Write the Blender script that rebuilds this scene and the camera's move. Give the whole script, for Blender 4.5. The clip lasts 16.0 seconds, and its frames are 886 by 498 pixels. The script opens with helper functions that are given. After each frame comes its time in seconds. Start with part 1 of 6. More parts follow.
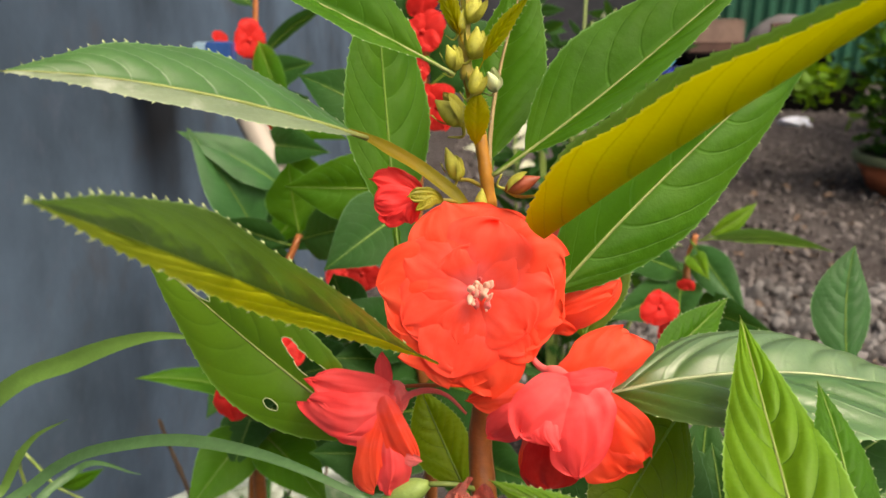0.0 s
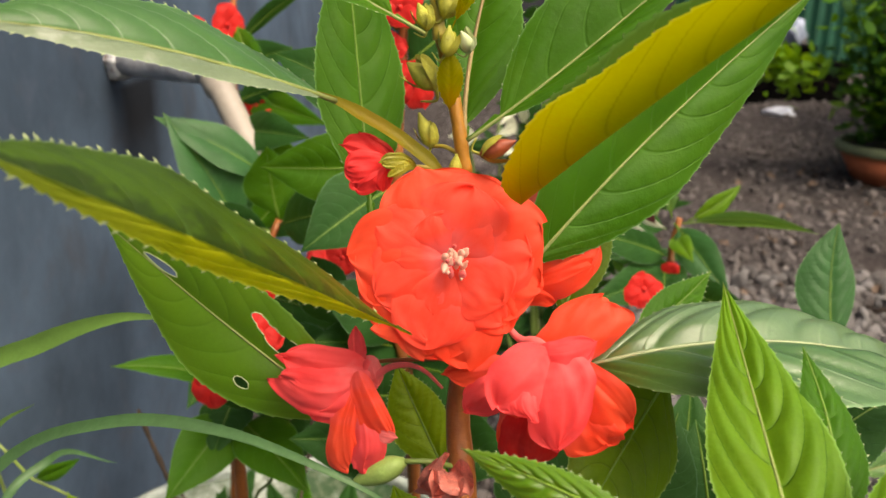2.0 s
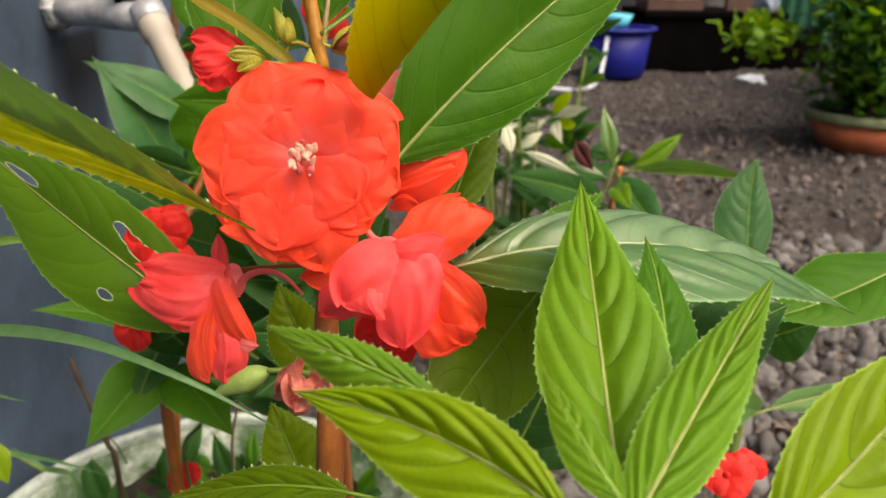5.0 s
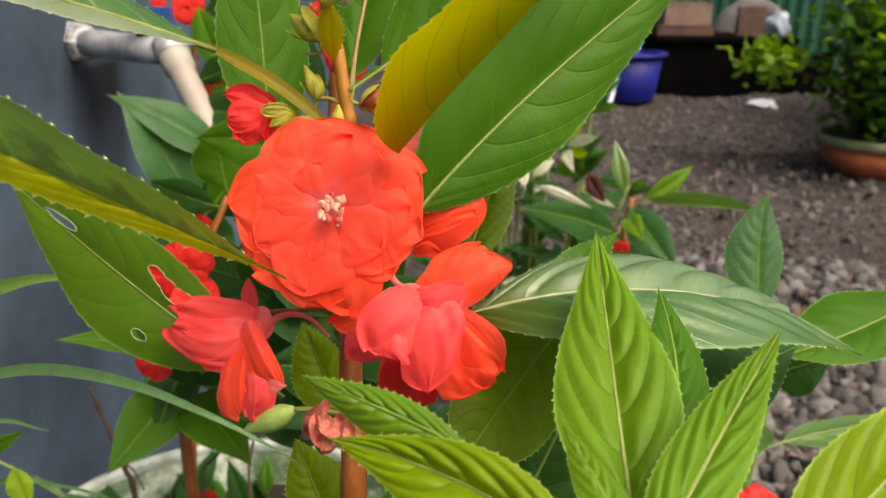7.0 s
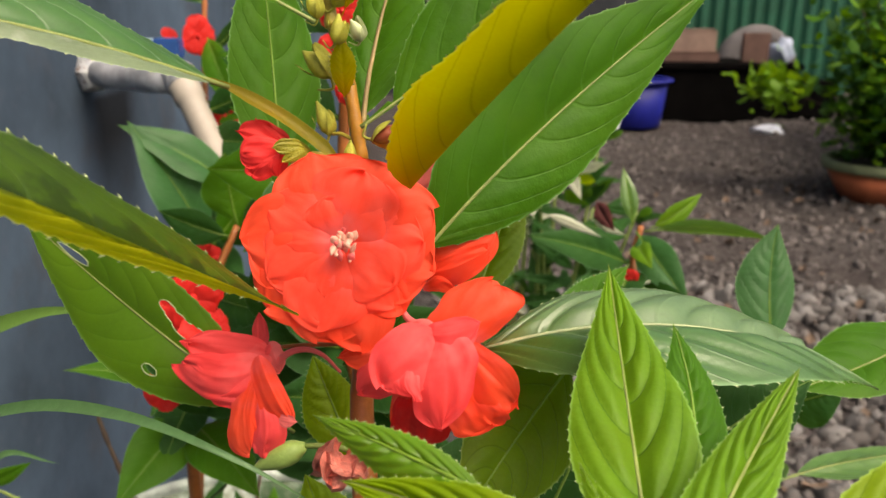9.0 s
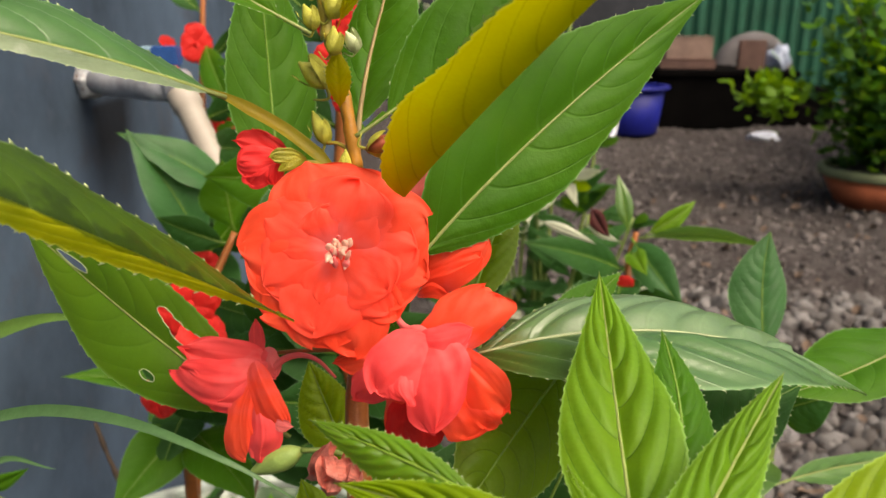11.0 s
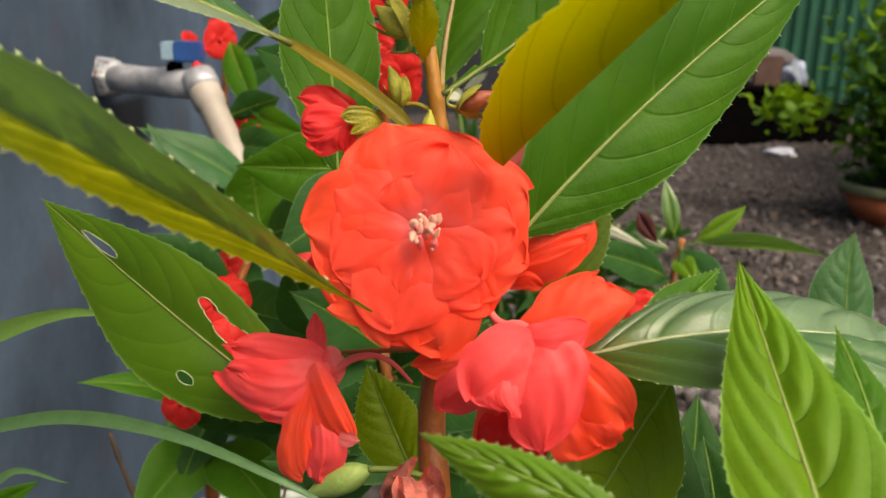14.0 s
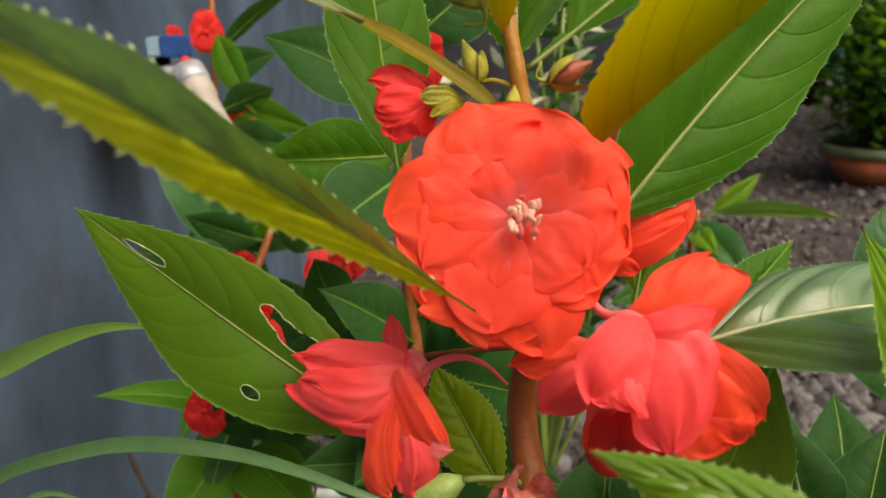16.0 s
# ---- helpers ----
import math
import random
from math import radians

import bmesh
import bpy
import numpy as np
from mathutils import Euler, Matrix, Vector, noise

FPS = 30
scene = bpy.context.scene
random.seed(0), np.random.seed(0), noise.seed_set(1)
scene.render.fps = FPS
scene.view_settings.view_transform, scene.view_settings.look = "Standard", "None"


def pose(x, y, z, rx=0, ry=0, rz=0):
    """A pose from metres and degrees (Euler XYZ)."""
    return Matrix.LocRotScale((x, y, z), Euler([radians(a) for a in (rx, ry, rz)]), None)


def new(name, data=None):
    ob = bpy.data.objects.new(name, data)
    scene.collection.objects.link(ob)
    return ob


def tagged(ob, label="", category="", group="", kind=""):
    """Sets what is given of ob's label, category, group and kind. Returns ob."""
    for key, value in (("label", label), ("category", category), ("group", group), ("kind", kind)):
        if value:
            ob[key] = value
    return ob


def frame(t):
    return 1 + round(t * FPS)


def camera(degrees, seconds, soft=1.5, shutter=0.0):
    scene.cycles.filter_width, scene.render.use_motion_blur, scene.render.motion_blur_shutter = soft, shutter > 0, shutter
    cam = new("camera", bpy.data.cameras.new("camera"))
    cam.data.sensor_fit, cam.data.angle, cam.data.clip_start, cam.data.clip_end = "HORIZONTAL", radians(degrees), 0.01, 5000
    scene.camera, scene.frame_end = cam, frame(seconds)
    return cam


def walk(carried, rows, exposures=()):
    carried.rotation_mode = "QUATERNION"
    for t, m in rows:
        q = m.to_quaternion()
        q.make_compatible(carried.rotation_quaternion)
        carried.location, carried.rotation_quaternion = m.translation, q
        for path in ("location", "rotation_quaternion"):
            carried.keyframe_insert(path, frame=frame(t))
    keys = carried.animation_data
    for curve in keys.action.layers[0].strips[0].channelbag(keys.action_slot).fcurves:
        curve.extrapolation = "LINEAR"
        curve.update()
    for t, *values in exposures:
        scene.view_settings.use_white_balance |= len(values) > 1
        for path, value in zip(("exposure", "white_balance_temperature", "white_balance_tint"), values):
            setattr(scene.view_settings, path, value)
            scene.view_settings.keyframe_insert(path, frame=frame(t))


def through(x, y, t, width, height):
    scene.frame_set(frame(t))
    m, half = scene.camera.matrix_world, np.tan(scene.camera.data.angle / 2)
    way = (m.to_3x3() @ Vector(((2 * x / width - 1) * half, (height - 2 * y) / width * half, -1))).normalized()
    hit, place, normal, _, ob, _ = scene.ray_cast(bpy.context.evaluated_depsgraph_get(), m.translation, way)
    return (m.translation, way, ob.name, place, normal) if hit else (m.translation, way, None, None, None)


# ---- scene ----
cam = camera(58.21, 16.0)
# seconds, place in metres, turn in degrees
PATH = [
    (0, -0.0026, 0.0043, 0.7694, 71.84, -0.35, 0.15),
    (0.5, 0.0008, 0.0015, 0.7716, 71.94, -0.05, -0.07),
    (1, 0.0014, 0.0055, 0.7687, 71.83, -0.01, -0.37),
    (1.5, 0.0007, 0.0067, 0.7664, 71.52, -0.26, -0.65),
    (2, 0.0008, 0.0094, 0.7608, 71.37, -0.19, -0.91),
    (2.5, -0.0034, 0.0089, 0.7565, 70.95, -0.35, -0.95),
    (3, 0.0062, 0.0064, 0.7539, 70.43, -0.47, -1.04),
    (3.5, 0.0217, 0.0039, 0.7583, 70.26, -0.40, -1.43),
    (4, 0.0310, 0.0055, 0.7551, 70.08, -0.48, -1.87),
    (4.2, 0.0324, 0.0079, 0.7517, 69.88, -0.66, -2.08),
    (6.3, 0.0299, 0.0048, 0.7391, 69.03, -0.54, -2.70),
    (6.5, 0.0296, 0.0035, 0.7456, 69.68, -0.52, -2.34),
    (7, 0.0287, 0.0012, 0.7514, 70.88, -0.56, -1.65),
    (7.5, 0.0290, 0.0020, 0.7533, 71.65, -0.43, -1.31),
    (8, 0.0282, 0.0036, 0.7532, 72.16, -0.33, -1.21),
    (8.5, 0.0268, 0.0042, 0.7520, 72.44, -0.35, -1.17),
    (9, 0.0273, 0.0027, 0.7536, 72.70, -0.30, -1.23),
    (9.5, 0.0278, 0.0016, 0.7529, 72.80, -0.27, -1.25),
    (10, 0.0282, -0.0003, 0.7540, 72.91, -0.22, -1.28),
    (10.2, 0.0285, -0.0010, 0.7553, 72.96, -0.18, -1.29),
    (12.5, 0.0247, 0.0001, 0.7537, 73.51, -0.86, -1.49),
    (13, 0.0176, 0.0004, 0.7535, 73.73, -0.88, -0.92),
    (13.5, 0.0157, 0.0167, 0.7475, 74.18, -0.75, -0.62),
    (14, 0.0083, 0.0310, 0.7372, 74.19, -0.81, -0.61),
    (14.5, -0.0015, 0.0392, 0.7424, 74.26, -0.73, -1.11),
    (15, 0.0032, 0.0351, 0.7479, 74.40, -0.12, -1.60),
    (15.5, -0.0029, 0.0392, 0.7579, 74.05, 0.88, -2.30),
    (16, -0.0145, 0.0469, 0.7345, 73.05, 2.03, -2.79),
]
walk(cam, [(t, pose(x, y, z, rx, ry, rz)) for t, x, y, z, rx, ry, rz in PATH], ((0.0, 0.92), (1.5, 0.91), (3.0, 0.87), (12.5, 0.85), (13.5, 0.83), (14.5, 0.58), (15.5, 0.53), (16.0, 0.61)))

cam.data.dof.use_dof, cam.data.dof.focus_distance, cam.data.dof.aperture_fstop = True, 0.21, 25.0

# ---- light ----
SKY_TURN, SKY_HEIGHT = radians(135), radians(58)
world = bpy.data.worlds.new("world")
scene.world = world
world.use_nodes = True
wt = world.node_tree
sky = wt.nodes.new("ShaderNodeTexSky")
sky.sky_type, sky.sun_disc = "NISHITA", False
sky.sun_elevation, sky.sun_rotation, sky.dust_density, sky.air_density, sky.ozone_density = SKY_HEIGHT, SKY_TURN, 7.0, 0.6, 1.0
wt.links.new(sky.outputs[0], wt.nodes["Background"].inputs[0])
wt.nodes["Background"].inputs[1].default_value = 0.15
sun = new("sun", bpy.data.lights.new("sun", "SUN"))
sun.data.energy, sun.data.angle, sun.data.color = 1.5, radians(50), (1.0, 0.96, 0.90)
sun.rotation_euler = (radians(90) - SKY_HEIGHT, 0, -SKY_TURN + radians(180))
scene.view_settings.exposure = 0.85
scene.view_settings.use_white_balance = True
scene.view_settings.white_balance_temperature, scene.view_settings.white_balance_tint = 7700, 10


# ---- materials ----
class Nodes:
    """A small wrapper to write node trees briefly."""

    def __init__(self, name):
        self.mat = bpy.data.materials.new(name)
        self.mat.use_nodes = True
        self.tree = self.mat.node_tree
        self.bsdf = self.tree.nodes["Principled BSDF"]
        self.out = self.tree.nodes["Material Output"]

    def add(self, kind, **values):
        node = self.tree.nodes.new("ShaderNode" + kind)
        for key, value in values.items():
            if key == "operation":
                node.operation = value
            elif key == "data_type":
                node.data_type = value
            elif key == "blend_type":
                node.blend_type = value
            else:
                node.inputs[key.replace("_", " ")].default_value = value
        return node

    def link(self, a, b):
        self.tree.links.new(a, b)

    def math(self, op, a, b=0.0, c=0.0):
        node = self.add("Math", operation=op)
        for n, v in enumerate((a, b, c)):
            if isinstance(v, (int, float)):
                node.inputs[n].default_value = v
            else:
                self.link(v, node.inputs[n])
        return node.outputs[0]

    def mix(self, fac, a, b, blend="MIX"):
        node = self.add("Mix", data_type="RGBA", blend_type=blend)
        for n, v in ((0, fac), (6, a), (7, b)):
            if isinstance(v, (int, float)):
                node.inputs[n].default_value = v
            elif isinstance(v, tuple):
                node.inputs[n].default_value = (*v, 1)
            else:
                self.link(v, node.inputs[n])
        return node.outputs[2]

    def noise(self, scale, detail=4.0, rough=0.6, where=None):
        node = self.add("TexNoise", Scale=scale, Detail=detail, Roughness=rough)
        if where is None:
            where = self.add("TexCoord").outputs["Object"]
        self.link(where, node.inputs["Vector"])
        return node.outputs["Fac"]

    def ramp(self, value, low, high):
        node = self.add("MapRange")
        node.inputs[1].default_value, node.inputs[2].default_value = low, high
        self.link(value, node.inputs[0])
        return node.outputs[0]

    def bump(self, height, strength, distance):
        node = self.add("Bump", Strength=strength, Distance=distance)
        self.link(height, node.inputs["Height"])
        self.link(node.outputs[0], self.bsdf.inputs["Normal"])

    def glow_through(self, colour, amount):
        """Lets light through a thin sheet."""
        thin = self.add("BsdfTranslucent")
        if isinstance(colour, tuple):
            thin.inputs[0].default_value = (*colour, 1)
        else:
            self.link(colour, thin.inputs[0])
        both = self.add("MixShader", Fac=amount)
        self.link(self.bsdf.outputs[0], both.inputs[1])
        self.link(thin.outputs[0], both.inputs[2])
        self.link(both.outputs[0], self.out.inputs[0])


def plain(name, colour, rough=0.6, scale=30.0, vary=0.25, bump=0.3, depth=0.001, metal=0.0, spec=0.4):
    """A painted, plastic or stone surface with blotches and grain."""
    n = Nodes(name)
    big, fine = n.noise(scale, 5.0), n.noise(scale * 9, 3.0)
    dark = tuple(c * (1 - vary) for c in colour)
    light = tuple(min(1.0, c * (1 + vary)) for c in colour)
    both = n.mix(n.ramp(big, 0.3, 0.7), dark, light)
    n.link(n.mix(n.ramp(fine, 0.35, 0.65), both, n.mix(0.35, both, dark)), n.bsdf.inputs["Base Color"])
    n.bsdf.inputs["Roughness"].default_value, n.bsdf.inputs["Metallic"].default_value = rough, metal
    n.bsdf.inputs["Specular IOR Level"].default_value = spec
    n.bump(fine, bump, depth)
    return n.mat


def leaf_material(name, colour, edge, through, rough=0.48, amount=0.35, vein=0.3, veins=9.0, spec=0.25, foot=None, coat=0.0, vein_colour=None, patch=None, relief=1.0, tip=None, thin=0.06, fold=None):
    """A leaf blade: mottled green with paler side veins that run from the midrib to the margin."""
    n = Nodes(name)
    uv = n.add("TexCoord").outputs["UV"]
    part_uv = n.add("SeparateXYZ")
    n.link(uv, part_uv.inputs[0])
    across = n.math("ABSOLUTE", n.math("MULTIPLY_ADD", part_uv.outputs[0], 2.0, -1.0))
    phase = n.math("SUBTRACT", n.math("MULTIPLY", part_uv.outputs[1], veins), n.math("MULTIPLY", n.math("POWER", across, 1.9), 2.2))
    phase = n.math("ADD", phase, n.math("MULTIPLY", n.math("SINE", n.math("MULTIPLY", part_uv.outputs[1], 9.0)), 0.22))
    phase = n.math("ADD", phase, n.math("MULTIPLY", n.math("GREATER_THAN", part_uv.outputs[0], 0.5), 0.35))
    off = n.math("PINGPONG", phase, 0.5)
    line = n.ramp(off, thin, thin * 0.2)
    net = n.noise(900.0, 2.0)
    mottled = n.mix(n.ramp(n.noise(70.0, 5.0), 0.3, 0.7), colour, tuple(c * 0.72 for c in colour))
    mottled = n.mix(n.ramp(n.noise(26.0, 3.0), 0.45, 0.75), mottled, edge)
    mottled = n.mix(n.math("MULTIPLY", n.ramp(net, 0.4, 0.7), 0.25), mottled, tuple(c * 1.3 for c in colour))
    if patch is not None:
        mottled = n.mix(n.math("MULTIPLY", n.ramp(n.noise(95.0, 4.0), 0.56, 0.66), 0.8), mottled, patch)
    lit = n.mix(n.math("MULTIPLY", line, vein), mottled, vein_colour or tuple(min(1, c * 1.5 + 0.03) for c in colour))
    rim = n.ramp(across, 0.962, 0.995)
    lit = n.mix(n.math("MULTIPLY", rim, 0.7), lit, tuple(min(1, c * 1.8 + 0.10) for c in colour))
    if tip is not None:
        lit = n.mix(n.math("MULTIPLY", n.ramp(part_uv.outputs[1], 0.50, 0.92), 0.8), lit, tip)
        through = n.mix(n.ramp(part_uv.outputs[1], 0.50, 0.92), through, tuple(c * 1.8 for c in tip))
    # uneven dark band beside the midrib: shade of the fold, put into the colour
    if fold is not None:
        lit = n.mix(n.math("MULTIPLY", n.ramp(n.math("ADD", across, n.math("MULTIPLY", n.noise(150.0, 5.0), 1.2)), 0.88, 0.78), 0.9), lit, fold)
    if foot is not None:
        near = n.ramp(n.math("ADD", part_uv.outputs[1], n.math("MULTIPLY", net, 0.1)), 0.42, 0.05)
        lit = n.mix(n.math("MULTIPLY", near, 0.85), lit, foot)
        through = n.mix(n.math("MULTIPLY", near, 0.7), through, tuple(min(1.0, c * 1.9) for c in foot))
    n.bsdf.inputs["Coat Weight"].default_value, n.bsdf.inputs["Coat Roughness"].default_value = coat, 0.3
    n.link(lit, n.bsdf.inputs["Base Color"])
    n.bsdf.inputs["Roughness"].default_value, n.bsdf.inputs["Specular IOR Level"].default_value = rough, spec
    height = n.math("ADD", n.math("MULTIPLY", net, 0.5), n.math("MULTIPLY", line, -1.0))
    n.bump(height, 0.45 * relief, 0.0008)
    n.glow_through(n.mix(n.math("MULTIPLY", line, vein if vein_colour else 0.0), n.mix(0.25, through, lit), vein_colour or colour), amount)
    return n.mat


def petal_material(name, colour, dark, amount=0.35, blush=None):
    """A silky petal with fine lengthwise streaks."""
    n = Nodes(name)
    uv = n.add("TexCoord").outputs["UV"]
    part_uv = n.add("SeparateXYZ")
    n.link(uv, part_uv.inputs[0])
    stretch = n.add("CombineXYZ")
    n.link(n.math("MULTIPLY", part_uv.outputs[0], 22.0), stretch.inputs[0])
    n.link(n.math("MULTIPLY", part_uv.outputs[1], 2.0), stretch.inputs[1])
    streak = n.noise(1.0, 4.0, 0.6, stretch.outputs[0])
    blotch = n.noise(140.0, 4.0)
    tint = n.mix(n.math("MULTIPLY", n.ramp(streak, 0.35, 0.7), 0.5), colour, dark)
    tint = n.mix(n.math("MULTIPLY", n.ramp(blotch, 0.45, 0.75), 0.5), tint, tuple(min(1, c * 1.1 + 0.04) for c in colour))
    if blush is not None:
        heart = n.math("MULTIPLY", n.ramp(part_uv.outputs[1], 0.62, 0.15), n.ramp(n.noise(75.0, 3.0), 0.46, 0.66))
        tint = n.mix(n.math("MULTIPLY", heart, 0.75), tint, blush)
    n.link(tint, n.bsdf.inputs["Base Color"])
    n.bsdf.inputs["Roughness"].default_value = 0.55
    n.bsdf.inputs["Sheen Weight"].default_value, n.bsdf.inputs["Specular IOR Level"].default_value = 0.10, 0.3
    n.bump(streak, 0.18, 0.0004)
    n.glow_through(tint, amount)
    return n.mat


def wall_material(name, colour):
    """Old blue-grey paint with cloudy patches, scuffs and a dark run under the tap: a stain with the tap's shadow
    painted in.
    """
    n = Nodes(name)
    place = n.add("NewGeometry").outputs["Position"]
    split = n.add("SeparateXYZ")
    n.link(place, split.inputs[0])
    cloud, fine = n.noise(4.2, 6.0), n.noise(38.0, 4.0)
    tint = n.mix(n.ramp(cloud, 0.3, 0.7), tuple(c * 0.55 for c in colour), tuple(c * 1.55 for c in colour))
    tint = n.mix(n.math("MULTIPLY", n.ramp(fine, 0.55, 0.75), 0.35), tint, (0.085, 0.10, 0.14))
    tint = n.mix(n.math("MULTIPLY", n.ramp(n.noise(9.0, 5.0), 0.56, 0.70), 0.5), tint, (0.060, 0.062, 0.072))
    # near-black run below the tap: stain plus its shadow, painted as colour
    near = n.ramp(n.math("ABSOLUTE", n.math("SUBTRACT", n.math("ADD", split.outputs[1], n.math("MULTIPLY", cloud, 0.06)), SHADE_STAIN_Y)), 0.12, 0.04)
    below = n.math("MULTIPLY", n.ramp(split.outputs[2], SHADE_STAIN_Z, SHADE_STAIN_Z - 0.02), n.ramp(split.outputs[2], SHADE_STAIN_Z - 0.24, SHADE_STAIN_Z - 0.06))
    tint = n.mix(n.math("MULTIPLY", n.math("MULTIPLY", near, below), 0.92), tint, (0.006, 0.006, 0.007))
    n.link(tint, n.bsdf.inputs["Base Color"])
    n.bsdf.inputs["Roughness"].default_value, n.bsdf.inputs["Specular IOR Level"].default_value = 0.8, 0.12
    n.bump(n.math("ADD", fine, cloud), 0.3, 0.003)
    return n.mat


def soil_material(name):
    """Trodden purple-grey soil with crumbs, grit and pale specks."""
    n = Nodes(name)
    broad, clod, grit = n.noise(2.2, 5.0), n.noise(26.0, 6.0, 0.65), n.noise(110.0, 5.0, 0.7)
    tint = n.mix(n.ramp(clod, 0.36, 0.66), (0.027, 0.024, 0.024), (0.090, 0.082, 0.082))
    tint = n.mix(n.math("MULTIPLY", n.ramp(grit, 0.5, 0.72), 0.6), tint, (0.14, 0.124, 0.124))
    tint = n.mix(n.math("MULTIPLY", n.ramp(grit, 0.46, 0.30), 0.7), tint, (0.018, 0.014, 0.013))
    tint = n.mix(n.math("MULTIPLY", n.ramp(broad, 0.45, 0.7), 0.45), tint, (0.045, 0.034, 0.031))
    n.link(tint, n.bsdf.inputs["Base Color"])
    n.bsdf.inputs["Roughness"].default_value, n.bsdf.inputs["Specular IOR Level"].default_value = 0.95, 0.1
    n.bump(n.math("ADD", clod, n.math("MULTIPLY", grit, 0.4)), 0.9, 0.03)
    return n.mat


SHADE_STAIN_Y, SHADE_STAIN_Z = 0.985, 0.665
LEAF_BRIGHT = leaf_material("leaf_bright", (0.105, 0.240, 0.012), (0.140, 0.265, 0.012), (0.29, 0.50, 0.010), spec=0.2, vein=0.5, veins=7.0, thin=0.035, vein_colour=(0.040, 0.135, 0.006))
LEAF_MID = leaf_material("leaf_mid", (0.040, 0.140, 0.006), (0.060, 0.155, 0.008), (0.16, 0.36, 0.006), spec=0.14, rough=0.5, vein=0.16)
LEAF_COOL = leaf_material("leaf_cool", (0.034, 0.128, 0.034), (0.044, 0.140, 0.040), (0.10, 0.26, 0.03), spec=0.3, rough=0.42, vein=0.15)
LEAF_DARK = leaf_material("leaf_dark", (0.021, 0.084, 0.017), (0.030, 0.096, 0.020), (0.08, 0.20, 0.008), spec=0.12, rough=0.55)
LEAF_PALE = leaf_material("leaf_pale", (0.085, 0.20, 0.035), (0.10, 0.21, 0.04), (0.18, 0.38, 0.02), rough=0.34, spec=0.6, coat=0.5, relief=0.6)
# grey-white gloss of a leaf's lower half, painted as base colour and patches
LEAF_GLOSS = leaf_material("leaf_gloss", (0.19, 0.26, 0.15), (0.22, 0.28, 0.17), (0.20, 0.34, 0.08), rough=0.4, spec=0.5, coat=0.2, vein=0.1, relief=0.5, patch=(0.34, 0.39, 0.30))
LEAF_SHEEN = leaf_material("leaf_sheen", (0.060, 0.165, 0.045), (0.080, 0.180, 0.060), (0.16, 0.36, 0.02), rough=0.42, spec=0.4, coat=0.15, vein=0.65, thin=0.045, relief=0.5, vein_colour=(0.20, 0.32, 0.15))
# whitish sky sheen is put into both base colours, most on the far half
LEAF_SKY_SHEEN = leaf_material("leaf_sky_sheen", (0.135, 0.250, 0.098), (0.165, 0.268, 0.125), (0.18, 0.36, 0.04), rough=0.36, spec=0.8, coat=0.7, vein=0.12, relief=0.7, foot=(0.07, 0.13, 0.02))
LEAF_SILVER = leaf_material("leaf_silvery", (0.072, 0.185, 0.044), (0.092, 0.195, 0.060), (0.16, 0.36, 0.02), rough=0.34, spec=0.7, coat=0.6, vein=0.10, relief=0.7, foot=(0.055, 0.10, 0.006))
LEAF_OLIVE = leaf_material("leaf_olive", (0.080, 0.155, 0.005), (0.100, 0.16, 0.005), (0.27, 0.42, 0.005), spec=0.15, vein=0.2, vein_colour=(0.04, 0.08, 0.004))
LEAF_YELLOW = leaf_material("leaf_yellow", (0.235, 0.255, 0.002), (0.28, 0.250, 0.003), (0.80, 0.76, 0.003), amount=0.5, vein=0.22, foot=(0.42, 0.19, 0.003), vein_colour=(0.11, 0.10, 0.003))
# yellow half's light and the fold's shade are painted into these two
LEAF_LIT_FOLD = leaf_material("leaf_lit_fold", (0.40, 0.43, 0.012), (0.48, 0.47, 0.014), (0.85, 0.86, 0.012), amount=0.5, vein=0.10, foot=(0.30, 0.24, 0.004), patch=(0.26, 0.29, 0.004), tip=(0.20, 0.30, 0.04), fold=(0.05, 0.085, 0.004))
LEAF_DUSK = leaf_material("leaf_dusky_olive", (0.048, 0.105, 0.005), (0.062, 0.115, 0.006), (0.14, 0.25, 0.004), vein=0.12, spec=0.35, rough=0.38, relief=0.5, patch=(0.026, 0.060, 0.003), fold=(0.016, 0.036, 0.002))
LEAF_FRESH = leaf_material("leaf_fresh", (0.084, 0.205, 0.008), (0.105, 0.215, 0.010), (0.27, 0.50, 0.008), vein=0.12, spec=0.5, rough=0.34, vein_colour=(0.04, 0.12, 0.004), relief=0.25)
LEAF_LIME = leaf_material("leaf_lime", (0.155, 0.270, 0.006), (0.190, 0.285, 0.006), (0.42, 0.60, 0.006), spec=0.2, vein=0.45, veins=7.0, thin=0.035, vein_colour=(0.06, 0.15, 0.004))
RIB_PALE = plain("rib_pale", (0.20, 0.245, 0.07), 0.5, 120.0, 0.2)
RIB_TAN = plain("rib_tan", (0.27, 0.19, 0.08), 0.5, 120.0, 0.2)
RIB_WHITE = plain("rib_whitish", (0.30, 0.36, 0.20), 0.45, 120.0, 0.2)
BRISTLE = plain("leaf_bristle", (0.34, 0.42, 0.20), 0.5, 200.0, 0.2)
RIB_GREEN = plain("rib_green", (0.12, 0.22, 0.02), 0.45, 120.0, 0.15)
STEM_RED = plain("stem_red", (0.30, 0.098, 0.024), 0.35, 60.0, 0.35)
STEM_ORANGE = plain("stem_orange", (0.38, 0.17, 0.02), 0.35, 60.0, 0.3)
STEM_YELLOW = plain("stem_yellow", (0.40, 0.33, 0.05), 0.4, 60.0, 0.25)
STEM_GREEN = plain("stem_green", (0.18, 0.26, 0.06), 0.4, 60.0, 0.25)
PETAL = petal_material("petal_scarlet", (0.97, 0.084, 0.034), (0.97, 0.060, 0.018), 0.46, (0.95, 0.16, 0.17))
